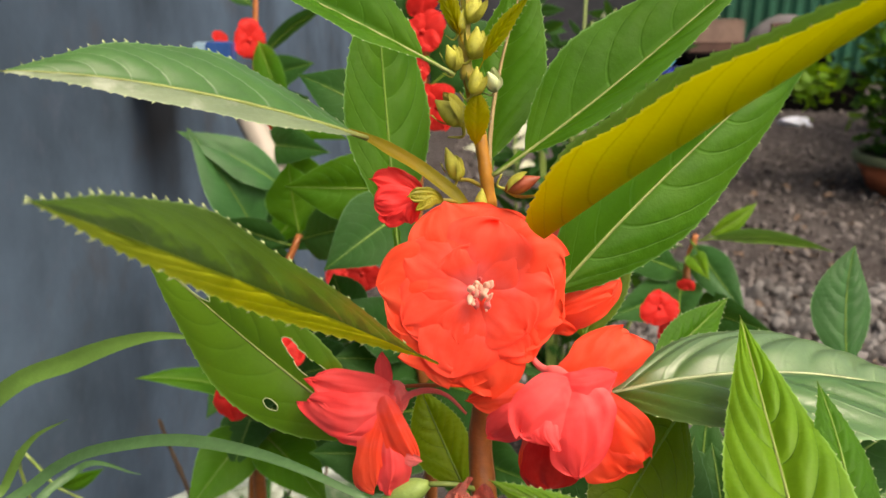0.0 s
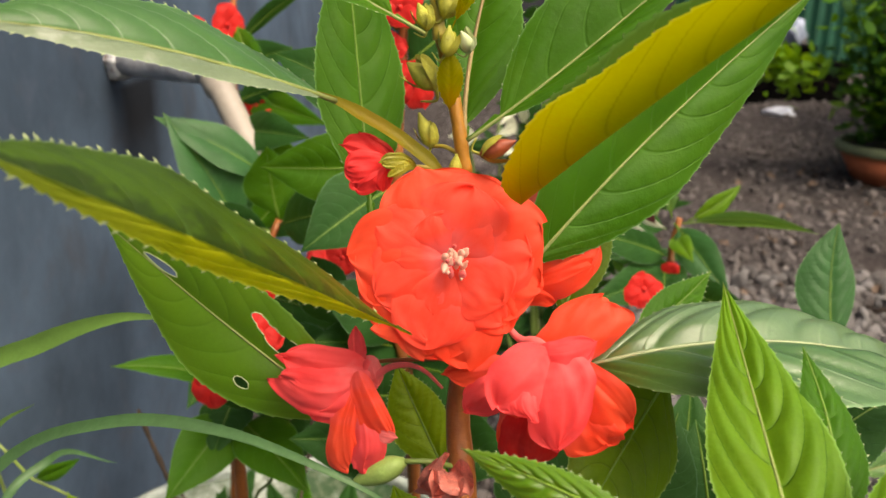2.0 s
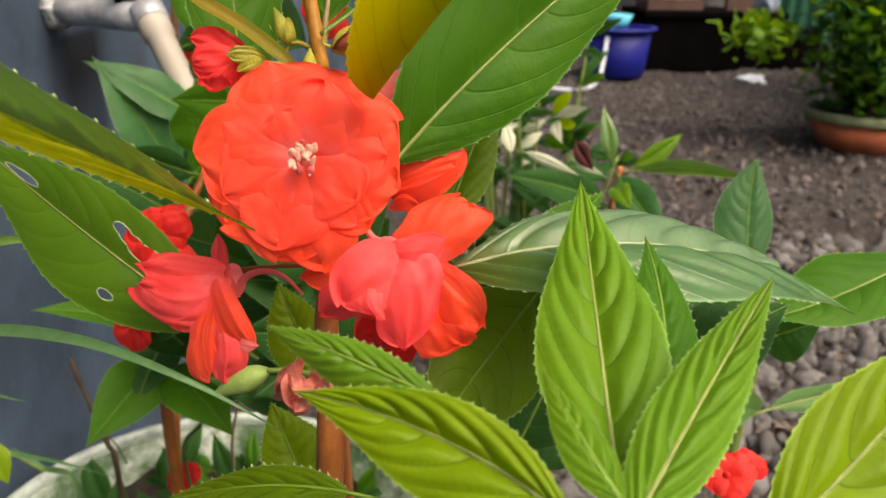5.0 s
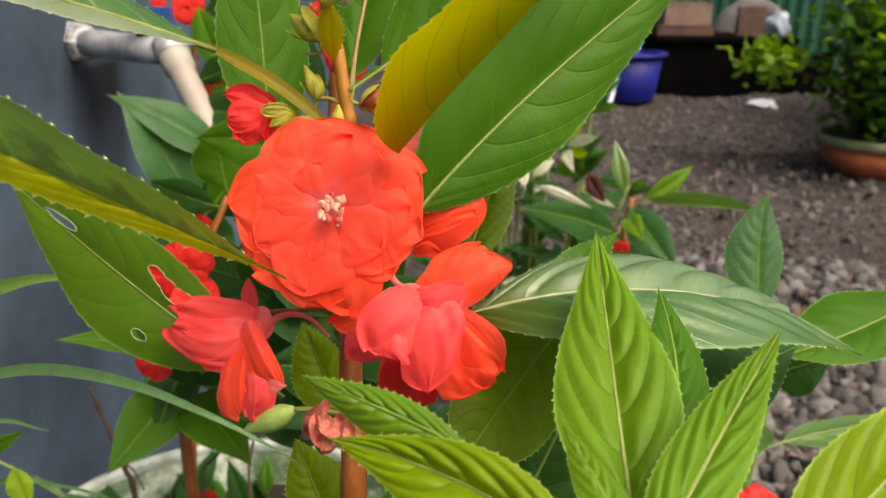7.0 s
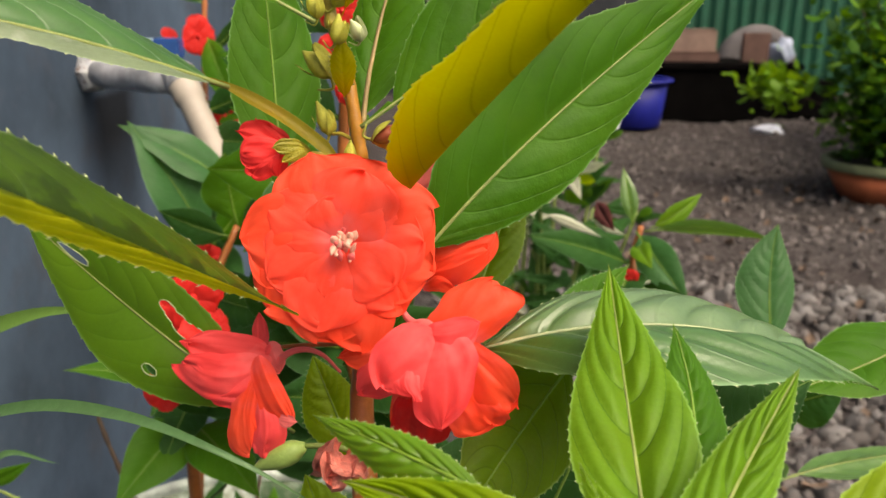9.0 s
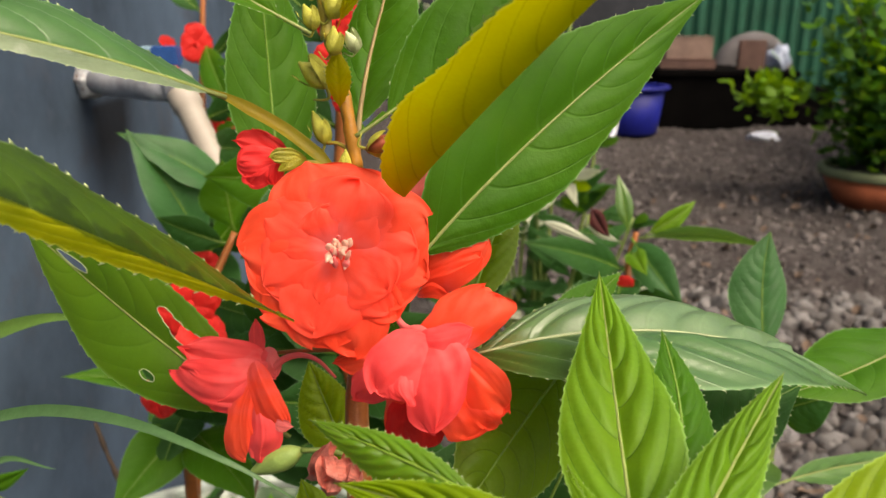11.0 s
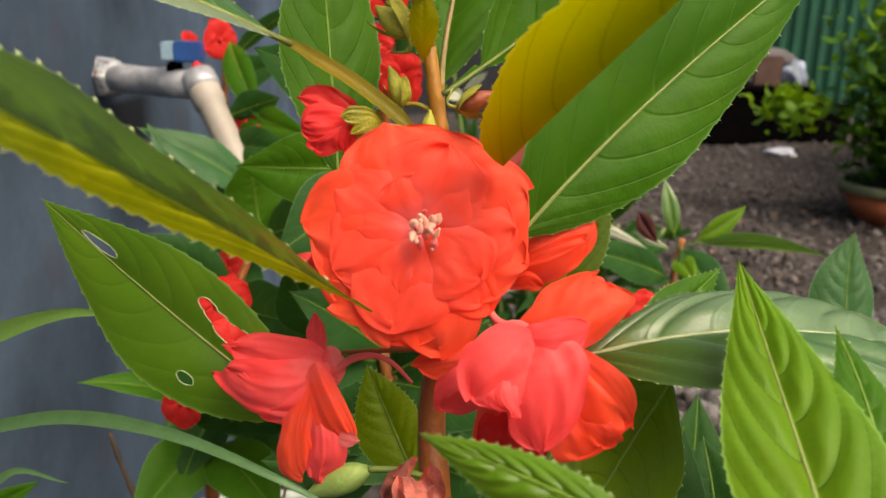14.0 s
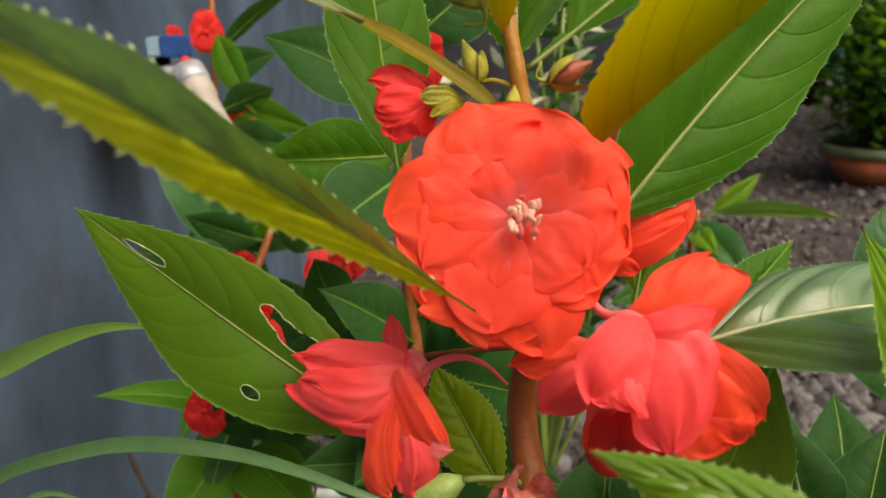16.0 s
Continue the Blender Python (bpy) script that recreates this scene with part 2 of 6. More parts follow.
PETAL_ROSE = petal_material("petal_rosy_scarlet", (0.97, 0.092, 0.052), (0.97, 0.064, 0.026), 0.46, (0.95, 0.24, 0.25))
PETAL_PINK = petal_material("petal_coral_pink", (0.92, 0.074, 0.084), (0.93, 0.070, 0.060), 0.44, (0.94, 0.22, 0.23))
PETAL_BLUSH = petal_material("petal_pale_pink", (0.86, 0.20, 0.20), (0.85, 0.12, 0.11), 0.35)
PETAL_RED = petal_material("petal_red", (0.70, 0.017, 0.013), (0.55, 0.010, 0.009))
PETAL_DEEP = petal_material("petal_deep_red", (0.84, 0.034, 0.036), (0.76, 0.020, 0.022), 0.38)
PETAL_CORE = petal_material("petal_cream", (0.94, 0.62, 0.48), (0.92, 0.42, 0.32))
LEAF_STALK = leaf_material("stalk_olive", (0.20, 0.175, 0.004), (0.26, 0.15, 0.005), (0.45, 0.36, 0.004), amount=0.4, vein=0.0)
BUD_YELLOW = plain("bud_yellow", (0.41, 0.41, 0.055), 0.5, 260.0, 0.35, 0.5)
SEPAL = plain("sepal_olive", (0.21, 0.20, 0.012), 0.5, 200.0, 0.35)
BUD_RED = plain("bud_red", (0.24, 0.05, 0.02), 0.45, 90.0, 0.35)
POD = plain("seed_pod", (0.24, 0.36, 0.09), 0.5, 90.0, 0.25)
BUD_PALE = plain("bud_pale", (0.55, 0.62, 0.34), 0.4, 90.0, 0.25)
DRIED = plain("dried_petal", (0.58, 0.18, 0.14), 0.6, 260.0, 0.55)
GRASS_LIME = plain("grass_blade_lime", (0.075, 0.155, 0.028), 0.5, 50.0, 0.2)
GRASS = plain("grass_blade", (0.055, 0.13, 0.045), 0.5, 50.0, 0.25)
TWIG = plain("dry_twig", (0.055, 0.036, 0.022), 0.8, 80.0, 0.4)
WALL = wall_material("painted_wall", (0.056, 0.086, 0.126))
SOIL = soil_material("gravel_soil")
POT_SOIL = plain("potting_soil", (0.03, 0.022, 0.016), 0.95, 60.0, 0.5, 0.9, 0.004)
def stone_material(name, low, high):
    """Each stone its own grey or brown."""
    n = Nodes(name)
    node = n.add("NewGeometry")
    pick = n.mix(n.ramp(node.outputs["Random Per Island"], 0.15, 0.85), low, high)
    n.link(n.mix(n.ramp(n.noise(160.0, 4.0), 0.35, 0.7), pick, n.mix(0.5, pick, (0.06, 0.042, 0.034))), n.bsdf.inputs["Base Color"])
    n.bsdf.inputs["Roughness"].default_value = 0.85
    n.bump(n.noise(220.0, 4.0), 0.4, 0.002)
    return n.mat


STONE = stone_material("stone", (0.040, 0.040, 0.041), (0.150, 0.149, 0.152))
STONE_DULL = stone_material("earthy_stone", (0.034, 0.031, 0.031), (0.118, 0.109, 0.109))
def mossy_material(name):
    """White plastic with green algae in blotches and runs."""
    n = Nodes(name)
    moss = n.ramp(n.noise(16.0, 6.0, 0.65), 0.36, 0.52)
    tint = n.mix(moss, (0.36, 0.42, 0.37), (0.022, 0.070, 0.022))
    n.link(n.mix(n.ramp(n.noise(120.0, 4.0), 0.45, 0.7), tint, (0.10, 0.13, 0.08)), n.bsdf.inputs["Base Color"])
    n.bsdf.inputs["Roughness"].default_value = 0.6
    n.bump(n.noise(90.0, 4.0), 0.3, 0.002)
    return n.mat


TUB_WHITE = mossy_material("mossy_white_plastic")
STEEL = plain("dull_steel", (0.36, 0.38, 0.42), 0.45, 70.0, 0.35, 0.4, 0.001, 0.35)
def rusted_material(name):
    """Pale corroded metal with brown rust flecks and white scale."""
    n = Nodes(name)
    base = n.mix(n.ramp(n.noise(90.0, 5.0), 0.35, 0.65), (0.22, 0.25, 0.29), (0.46, 0.48, 0.50))
    n.link(n.mix(n.ramp(n.noise(150.0, 5.0), 0.56, 0.66), base, (0.10, 0.045, 0.022)), n.bsdf.inputs["Base Color"])
    n.bsdf.inputs["Roughness"].default_value, n.bsdf.inputs["Metallic"].default_value = 0.55, 0.25
    n.bump(n.noise(260.0, 4.0), 0.6, 0.002)
    return n.mat


RUSTED = rusted_material("rusted_metal")
PVC = plain("cream_pvc", (0.33, 0.30, 0.26), 0.5, 20.0, 0.15)
BLUE = plain("blue_plastic", (0.004, 0.010, 0.21), 0.5, 12.0, 0.2)
TURQUOISE = plain("turquoise_plastic", (0.015, 0.32, 0.25), 0.4, 12.0, 0.2)
CYAN = plain("cyan_plastic", (0.10, 0.55, 0.75), 0.45, 12.0, 0.2)
FENCE = plain("green_sheet_metal", (0.004, 0.068, 0.038), 0.6, 3.0, 0.3)
# near-black: carries the far clutter's shade as colour; the tap's black spindle too
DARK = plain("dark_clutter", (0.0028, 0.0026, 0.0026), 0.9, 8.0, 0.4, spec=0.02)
BROWN = plain("brown_board", (0.10, 0.055, 0.045), 0.8, 8.0, 0.3)
TAN = plain("tan_cardboard", (0.20, 0.135, 0.11), 0.8, 8.0, 0.3)
GREY = plain("grey_rubber", (0.085, 0.08, 0.085), 0.8, 8.0, 0.3)
PALE = plain("pale_sheet", (0.55, 0.60, 0.70), 0.5, 8.0, 0.2)
TERRACOTTA = plain("terracotta", (0.42, 0.115, 0.048), 0.8, 12.0, 0.3)
POT_RIM = plain("mossy_rim", (0.17, 0.205, 0.11), 0.8, 14.0, 0.3)


# ---- builders ----
def thing(name, place, label, category, group="", kind=""):
    ob = new(name)
    ob.empty_display_size = 0.02
    ob.location = place
    return tagged(ob, label, category, group, kind)


def link_mesh(name, verts, faces, material, parent=None, label="", uvs=None, smooth=True):
    """One mesh object, in world places, under a thing or a part."""
    mesh = bpy.data.meshes.new(name)
    origin = Vector((0, 0, 0))
    up = parent
    while up is not None:
        origin += up.location
        up = up.parent
    mesh.from_pydata([tuple(Vector(v) - origin) for v in verts], [], faces)
    if smooth:
        mesh.shade_smooth()
    if uvs is not None:
        layer = mesh.uv_layers.new(name="UVMap")
        for loop in mesh.loops:
            layer.data[loop.index].uv = uvs[loop.vertex_index]
    mesh.materials.append(material)
    ob = new(name, mesh)
    if parent is not None:
        ob.parent = parent
    return tagged(ob, label) if label else ob


def part(name, bm, material, parent=None, label="", smooth=True):
    verts = [v.co.copy() for v in bm.verts]
    bm.verts.index_update()
    faces = [[v.index for v in f.verts] for f in bm.faces]
    bm.free()
    return link_mesh(name, verts, faces, material, parent, label, smooth=smooth)


def curve_points(points, count):
    """A smooth line through a few points."""
    pts = [Vector(p) for p in points]
    pts = [2 * pts[0] - pts[1], *pts, 2 * pts[-1] - pts[-2]]
    out, spans = [], len(pts) - 3
    for i in range(count + 1):
        at = min(i / count * spans, spans - 1e-6)
        n = int(at)
        u, (a, b, c, d) = at - n, pts[n : n + 4]
        out.append(0.5 * (2 * b + (c - a) * u + (2 * a - 5 * b + 4 * c - d) * u * u + (3 * b - a - 3 * c + d) * u**3))
    return out


def tube_mesh(line, radii, sides=8):
    verts, faces = [], []
    side = Vector((0.31, 0.52, 0.8))
    for i, p in enumerate(line):
        along = (line[min(i + 1, len(line) - 1)] - line[max(i - 1, 0)]).normalized()
        side = (side - along * side.dot(along)).normalized()
        other = along.cross(side)
        for k in range(sides):
            a = 2 * math.pi * k / sides
            verts.append(p + (side * math.cos(a) + other * math.sin(a)) * radii[i])
    for i in range(len(line) - 1):
        for k in range(sides):
            a, b = i * sides + k, i * sides + (k + 1) % sides
            faces.append((a, b, b + sides, a + sides))
    faces.append(tuple(range(sides))[::-1])
    faces.append(tuple(range(len(verts) - sides, len(verts))))
    return verts, faces


def tube(name, points, radius, material, parent=None, label="", end=None, count=20, sides=8, lumps=0.0):
    line = curve_points(points, count)
    last = radius if end is None else end
    radii = [(radius + (last - radius) * i / count) * (1 + lumps * math.sin(i * 1.9) * math.sin(i * 0.7)) for i in range(count + 1)]
    return link_mesh(name, *tube_mesh(line, radii, sides), material, parent, label)


def leaf(parent, base, mid, tip, left, right, material, rib_material=None, rib=0.0006, teeth=24, steps=120, half=8, blunt=0.0,
         stalk=0.14, quilt=0.0010, veins=9.0, holes=(), arch=0.10, label="", name="leaf", bristle=0.0007, second=None, tooth=0.00045):
    """A toothed lance-shaped blade. base, mid and tip lie on the midrib, left and right on the margins beside mid.
    The side veins lie in furrows between swollen fields, and each tooth ends in a pale bristle."""
    b, m, t = Vector(base), Vector(mid), Vector(tip)
    c = 2 * m - (b + t) / 2
    axis = (t - b).normalized()
    arms = [Vector(p) - m for p in (left, right)]
    arms = [a - axis * a.dot(axis) for a in arms]
    flat = (arms[1] - arms[0]).normalized()
    rng = random.Random(int(abs(b.x * 7919 + t.z * 104729) * 1000))
    wave, shift = rng.uniform(0.5, 1.0), rng.uniform(0, 6.3)
    verts, uvs, faces, ribs = [], [], [], []
    row = 2 * half + 1

    def ragged(theta, key):
        return 1 + 0.13 * math.sin(2 * theta + key * 9) + 0.03 * math.sin(5 * theta + key * 23)

    def eaten(a, s, skip):
        return any(k != skip and math.hypot((a - h[0]) / h[2], (s - h[1]) / h[3]) < ragged(math.atan2((s - h[1]) / h[3], (a - h[0]) / h[2]), h[0]) for k, h in enumerate(holes))

    for i in range(steps + 1):
        s = i / steps
        p = b * (1 - s) ** 2 + c * 2 * s * (1 - s) + t * s * s
        along = ((c - b) * (1 - s) + (t - c) * s).normalized()
        up = flat.cross(along).normalized()
        if up.y > 0:
            up = -up
        if s < stalk:
            w = 0.05 + 0.06 * (s / stalk) ** 2
        else:
            u = (s - stalk) / (1 - stalk)
            w = max(0.05 * (1 - u), math.sin(math.pi * u ** (0.78 - 0.3 * blunt)) ** (1.15 - 0.55 * blunt))
        ribs.append((p, up, s, along, w))
        for j in range(-half, half + 1):
            a = j / half
            arm = arms[1] if a > 0 else arms[0]
            arm = arm - along * arm.dot(along)
            q = abs(a)
            reach = q * w
            if q == 1 and s > stalk + 0.02:
                reach += tooth / max(0.002, arm.length) * (1 - (s * teeth) % 1.0) * min(1.0, 3 * w)
            phase = s * veins - 2.2 * q**1.9 + 0.22 * math.sin(s * 9.0) + (0.35 if a > 0 else 0.0)
            high = quilt * abs(math.sin(math.pi * phase)) ** 0.6 * min(1.0, 0.2 + w) * (1 - q**3) * min(1.0, q * 4)
            high += arch * arm.length * w * math.sin(math.pi * min(1.0, q)) * 0.6
            high += 0.05 * arm.length * w * q * q * wave * math.sin(s * 19 + shift + (2.0 if a > 0 else 0.0))
            verts.append(p + arm * reach + up * high)
            uvs.append((0.5 + a / 2, s))
    for i in range(steps):
        for j in range(row - 1):
            a, s = (j + 0.5) / (row - 1) * 2 - 1, (i + 0.5) / steps
            gone = False
            for ha, hs, ra, rs, turn in holes:
                x, y = (a - ha) / ra, (s - hs) / rs
                x, y = x * math.cos(turn) - y * math.sin(turn), x * math.sin(turn) + y * math.cos(turn)
                gone |= math.hypot(x, y) < ragged(math.atan2(y, x), ha)
            if not gone:
                k = i * row + j
                faces.append((k, k + 1, k + row + 1, k + row))
    plain_faces = len(faces)
    if bristle:
        for k in range(int(teeth * (stalk + 0.06)), teeth):
            i = min(steps - 1, round((k + rng.uniform(0.0, 0.25)) / teeth * steps))
            _, up, s, along, w = ribs[i]
            for j in (0, row - 1):
                edge, inner = verts[i * row + j], verts[i * row + (1 if j == 0 else row - 2)]
                out = (edge - inner).normalized()
                size = bristle * rng.uniform(0.6, 1.2)
                n = len(verts)
                verts += [edge - along * size * 0.35 - out * size * 0.1, edge + along * size * 0.35 - out * size * 0.1, edge + (out * 0.8 + along * 0.6) * size + up * size * 0.3, edge + up * size * 0.3]
                uvs += [(0.0 if j == 0 else 1.0, s)] * 4
                faces += [(n, n + 1, n + 2), (n, n + 3, n + 2), (n + 1, n + 2, n + 3)]
    blade = link_mesh(name, verts, faces, material, parent, label, uvs)
    if second is not None:
        blade.data.materials.append(second)
        for f in blade.data.polygons:
            f.material_index = int(sum(uvs[v][0] for v in f.vertices) / len(f.vertices) > 0.5)
    if bristle:
        blade.data.materials.append(BRISTLE)
        for k in range(plain_faces, len(faces)):
            blade.data.polygons[k].material_index = len(blade.data.materials) - 1
    for k, (ha, hs, ra, rs, turn) in enumerate(holes):
        runs = [[]]
        for j in range(41):
            theta = 2 * math.pi * j / 40
            r = ragged(theta, ha)
            a, s = ha + ra * r * math.cos(theta), hs + rs * r * math.sin(theta)
            if eaten(a, s, k):
                runs.append([])
                continue
            fi, fj = min(steps - 1.01, max(0.0, s * steps)), min(row - 1.01, max(0.0, (a + 1) / 2 * (row - 1)))
            k0 = int(fi) * row + int(fj)
            runs[-1].append(verts[k0].lerp(verts[k0 + 1], fj % 1).lerp(verts[k0 + row].lerp(verts[k0 + row + 1], fj % 1), fi % 1))
        for run in runs:
            if len(run) > 2:
                link_mesh("eaten_edge", *tube_mesh(run, [0.00020] * len(run), 5), BRISTLE, blade, "pale dried edge")
    if rib_material is not None:
        line = [p + up * rib * 0.25 for p, up, *_ in ribs[::4]]
        radii = [rib * (1 - 0.85 * r[2]) for r in ribs[::4]]
        link_mesh("midrib", *tube_mesh(line, radii, 6), rib_material, blade)
    return blade


def petal(parent, base, tip, width, facing, material, bend=0.12, cup=0.15, wave=0.06, notch=0.12, seed=0, steps=16, half=9, narrow=0.25, name="petal", torn=0.04, crease=0.0, crumple=0.0):
    """A soft petal from base to tip that faces along facing. torn makes its outline uneven, crease folds it sharply once."""
    b, t, n = Vector(base), Vector(tip), Vector(facing)
    along = t - b
    length = along.length
    along.normalize()
    n = (n - along * n.dot(along)).normalized()
    side = along.cross(n)
    rng = random.Random(seed)
    f1, f2, f3 = rng.uniform(0, 6.3), rng.uniform(0, 6.3), rng.uniform(0.7, 1.3)
    fold_at, fold_lean = rng.uniform(-0.35, 0.35), rng.uniform(-0.5, 0.5)
    verts, uvs, faces = [], [], []
    row = 2 * half + 1
    for i in range(steps + 1):
        s = i / steps
        round_end = max(0.0, 1 - abs(2 * s**0.72 - 1) ** 2.4) ** 0.36
        w = max(narrow * (1 - s), round_end)
        for j in range(-half, half + 1):
            a = j / half
            reach = length * s * (1 - 0.06 * a * a * s) - length * notch * s**6 * math.exp(-(a * 2.2) ** 2) * w**0.6
            reach += length * torn * s**3 * w**0.6 * (2.6 * noise.noise((a * 1.6 * f3 + f1, f2, 0)) + noise.noise((a * 4.5 + f2, f1, 3)))
            out = a * w * (1 + 2.2 * torn * (noise.noise((s * 2.4 + f1, (1 if a > 0 else -1) * f2, 7)) + 0.6 * noise.noise((s * 6.0 + f2, a * 0.5, f1))))
            high = length * bend * math.sin(math.pi * s) + width * cup * (a * w) ** 2
            fold = noise.noise((a * 1.1 * f3 + f1, s * 1.5 + f2, f1)) + 0.30 * s * noise.noise((a * 2.6 + f2, s * 4.0, f2))
            high += width * wave * 2.6 * (0.25 + s) * fold
            high += width * crumple * (0.2 + s) * (abs(noise.noise((a * 2.4 + f1, s * 2.2 + f2, 11))) + 0.45 * abs(noise.noise((a * 5.0 + f2, s * 4.5 + f1, 12))))
            high -= width * crease * abs(a - fold_at - fold_lean * (s - 0.5)) * min(1.0, s * 2.5)
            high += width * wave * 0.9 * (s**5 + abs(a) ** 6 * s) * math.sin((a * 4.5 + s * 5.0) * f3 + f2)
            verts.append(b + along * reach + side * (out * width * 0.5) + n * high)
            uvs.append((0.5 + a / 2, s))
    for i in range(steps):
        for j in range(row - 1):
            k = i * row + j
            faces.append((k, k + 1, k + row + 1, k + row))
    return link_mesh(name, verts, faces, material, parent, "", uvs)


def broad_petal(parent, base, mid, tip, left, right, material, bulge=0.1, seed=0, ruffle=0.05, peak=0.5, steps=26, half=14, name="petal", facing=None, crumple=0.0):
    """A soft rounded petal. base, mid and tip lie on its middle line, left and right on the rims beside mid; bulge swells it towards facing, crumple folds it into creases."""
    b, m, t = Vector(base), Vector(mid), Vector(tip)
    c = 2 * m - (b + t) / 2
    arms = [Vector(left) - m, Vector(right) - m]
    length = (t - b).length
    axis = (t - b).normalized()
    n = (Vector(facing) if facing is not None else Vector((0.02, 0.0, 0.75)) - m)
    n = (n - axis * n.dot(axis)).normalized()
    rng = random.Random(seed)
    f1, f2 = rng.uniform(0, 9), rng.uniform(0, 9)
    grow = math.log(0.5) / math.log(peak)
    verts, uvs, faces = [], [], []
    row = 2 * half + 1
    for i in range(steps + 1):
        s = math.sin(math.pi / 2 * i / steps) ** 1.15
        p = b * (1 - s) ** 2 + c * 2 * s * (1 - s) + t * s * s
        w = max(0.22 * (1 - s), max(0.0, 1 - abs(2 * s**grow - 1) ** 2.5) ** 0.5)
        for j in range(-half, half + 1):
            a = j / half
            arm = arms[1] if a > 0 else arms[0]
            q = abs(a)
            rim = 1 + ruffle * (1.3 * noise.noise((s * 2.2 + f1, f2 + (3 if a > 0 else 0), 0)) + 0.7 * noise.noise((s * 5.5 + f2, f1 + (3 if a > 0 else 0), 2)))
            push = length * ruffle * s**4 * (1.4 * noise.noise((a * 1.3 + f1, f2, 5)) + 0.6 * noise.noise((a * 3.2 + f2, f1, 6)))
            high = bulge * arm.length * (math.sin(math.pi * min(1.0, 0.12 + 0.88 * s)) * (1 - 0.8 * q * q) - 0.35 * s**4)
            high += ruffle * arm.length * (0.3 + s) * (1.1 * noise.noise((a * 1.5 + f1, s * 1.8 + f2, 9)) + 0.5 * (0.3 + q) * noise.noise((a * 3.4 + f2, s * 4.2 + f1, 12)))
            high -= crumple * arm.length * (0.25 + s) * (abs(noise.noise((a * 1.9 + f2, s * 1.7 + f1, 15))) + 0.5 * abs(noise.noise((a * 4.2 + f1, s * 3.2 + f2, 17))))
            high += crumple * arm.length * 0.30 * s**3 * math.sin(a * 7.0 + f1 + 2.0 * s)
            verts.append(p + arm * (q * w * rim) + axis * push + n * high)
            uvs.append((0.5 + a / 2, s))
    for i in range(steps):
        for j in range(row - 1):
            k = i * row + j
            faces.append((k, k + 1, k + row + 1, k + row))
    return link_mesh(name, verts, faces, material, parent, "", uvs)


def pod_mesh(base, tip, radius, sides=10, rings=10, belly=0.45):
    b, t = Vector(base), Vector(tip)
    line = [b.lerp(t, i / rings) for i in range(rings + 1)]
    radii = [max(0.0003, radius * math.sin(math.pi * min(0.985, max(0.03, (i / rings)) ** (math.log(0.5) / math.log(belly)))) ** 0.8) for i in range(rings + 1)]
    return tube_mesh(line, radii, sides)


def bud(parent, base, tip, radius, material, sepal_material=None, label="", name="bud"):
    """A swollen bud with a beak, pointed sepals that curl out at its sides and a thin curved spur at its foot."""
    b, t = Vector(base), Vector(tip)
    along = (t - b).normalized()
    side = along.cross(Vector((0.2, 1, 0.1))).normalized()
    beak = t + along * radius * 0.9 + side * radius * 0.3
    body = link_mesh(name, *pod_mesh(b, beak, radius, 12, 14, 0.38), material, parent, label)
    if sepal_material is not None:
        for k in range(3):
            out = Matrix.Rotation(k * 2.1 + 0.4, 3, along) @ side
            m = b + along * radius * 1.1 + out * radius * 1.05
            wide = along.cross(out).normalized() * radius * 0.75
            broad_petal(body, b, m, b + along * radius * 2.9 + out * radius * 1.5, m - wide, m + wide, sepal_material, 0.1, k, 0.12, 0.42, 10, 5, "sepal", out)
        tube("spur", [b + along * radius * 0.3, b - along * radius * 0.7 + side * radius * 0.9, b + along * radius * 0.2 + side * radius * 2.0], radius * 0.22, sepal_material, body, "", radius * 0.08, 8, 5)
    return body


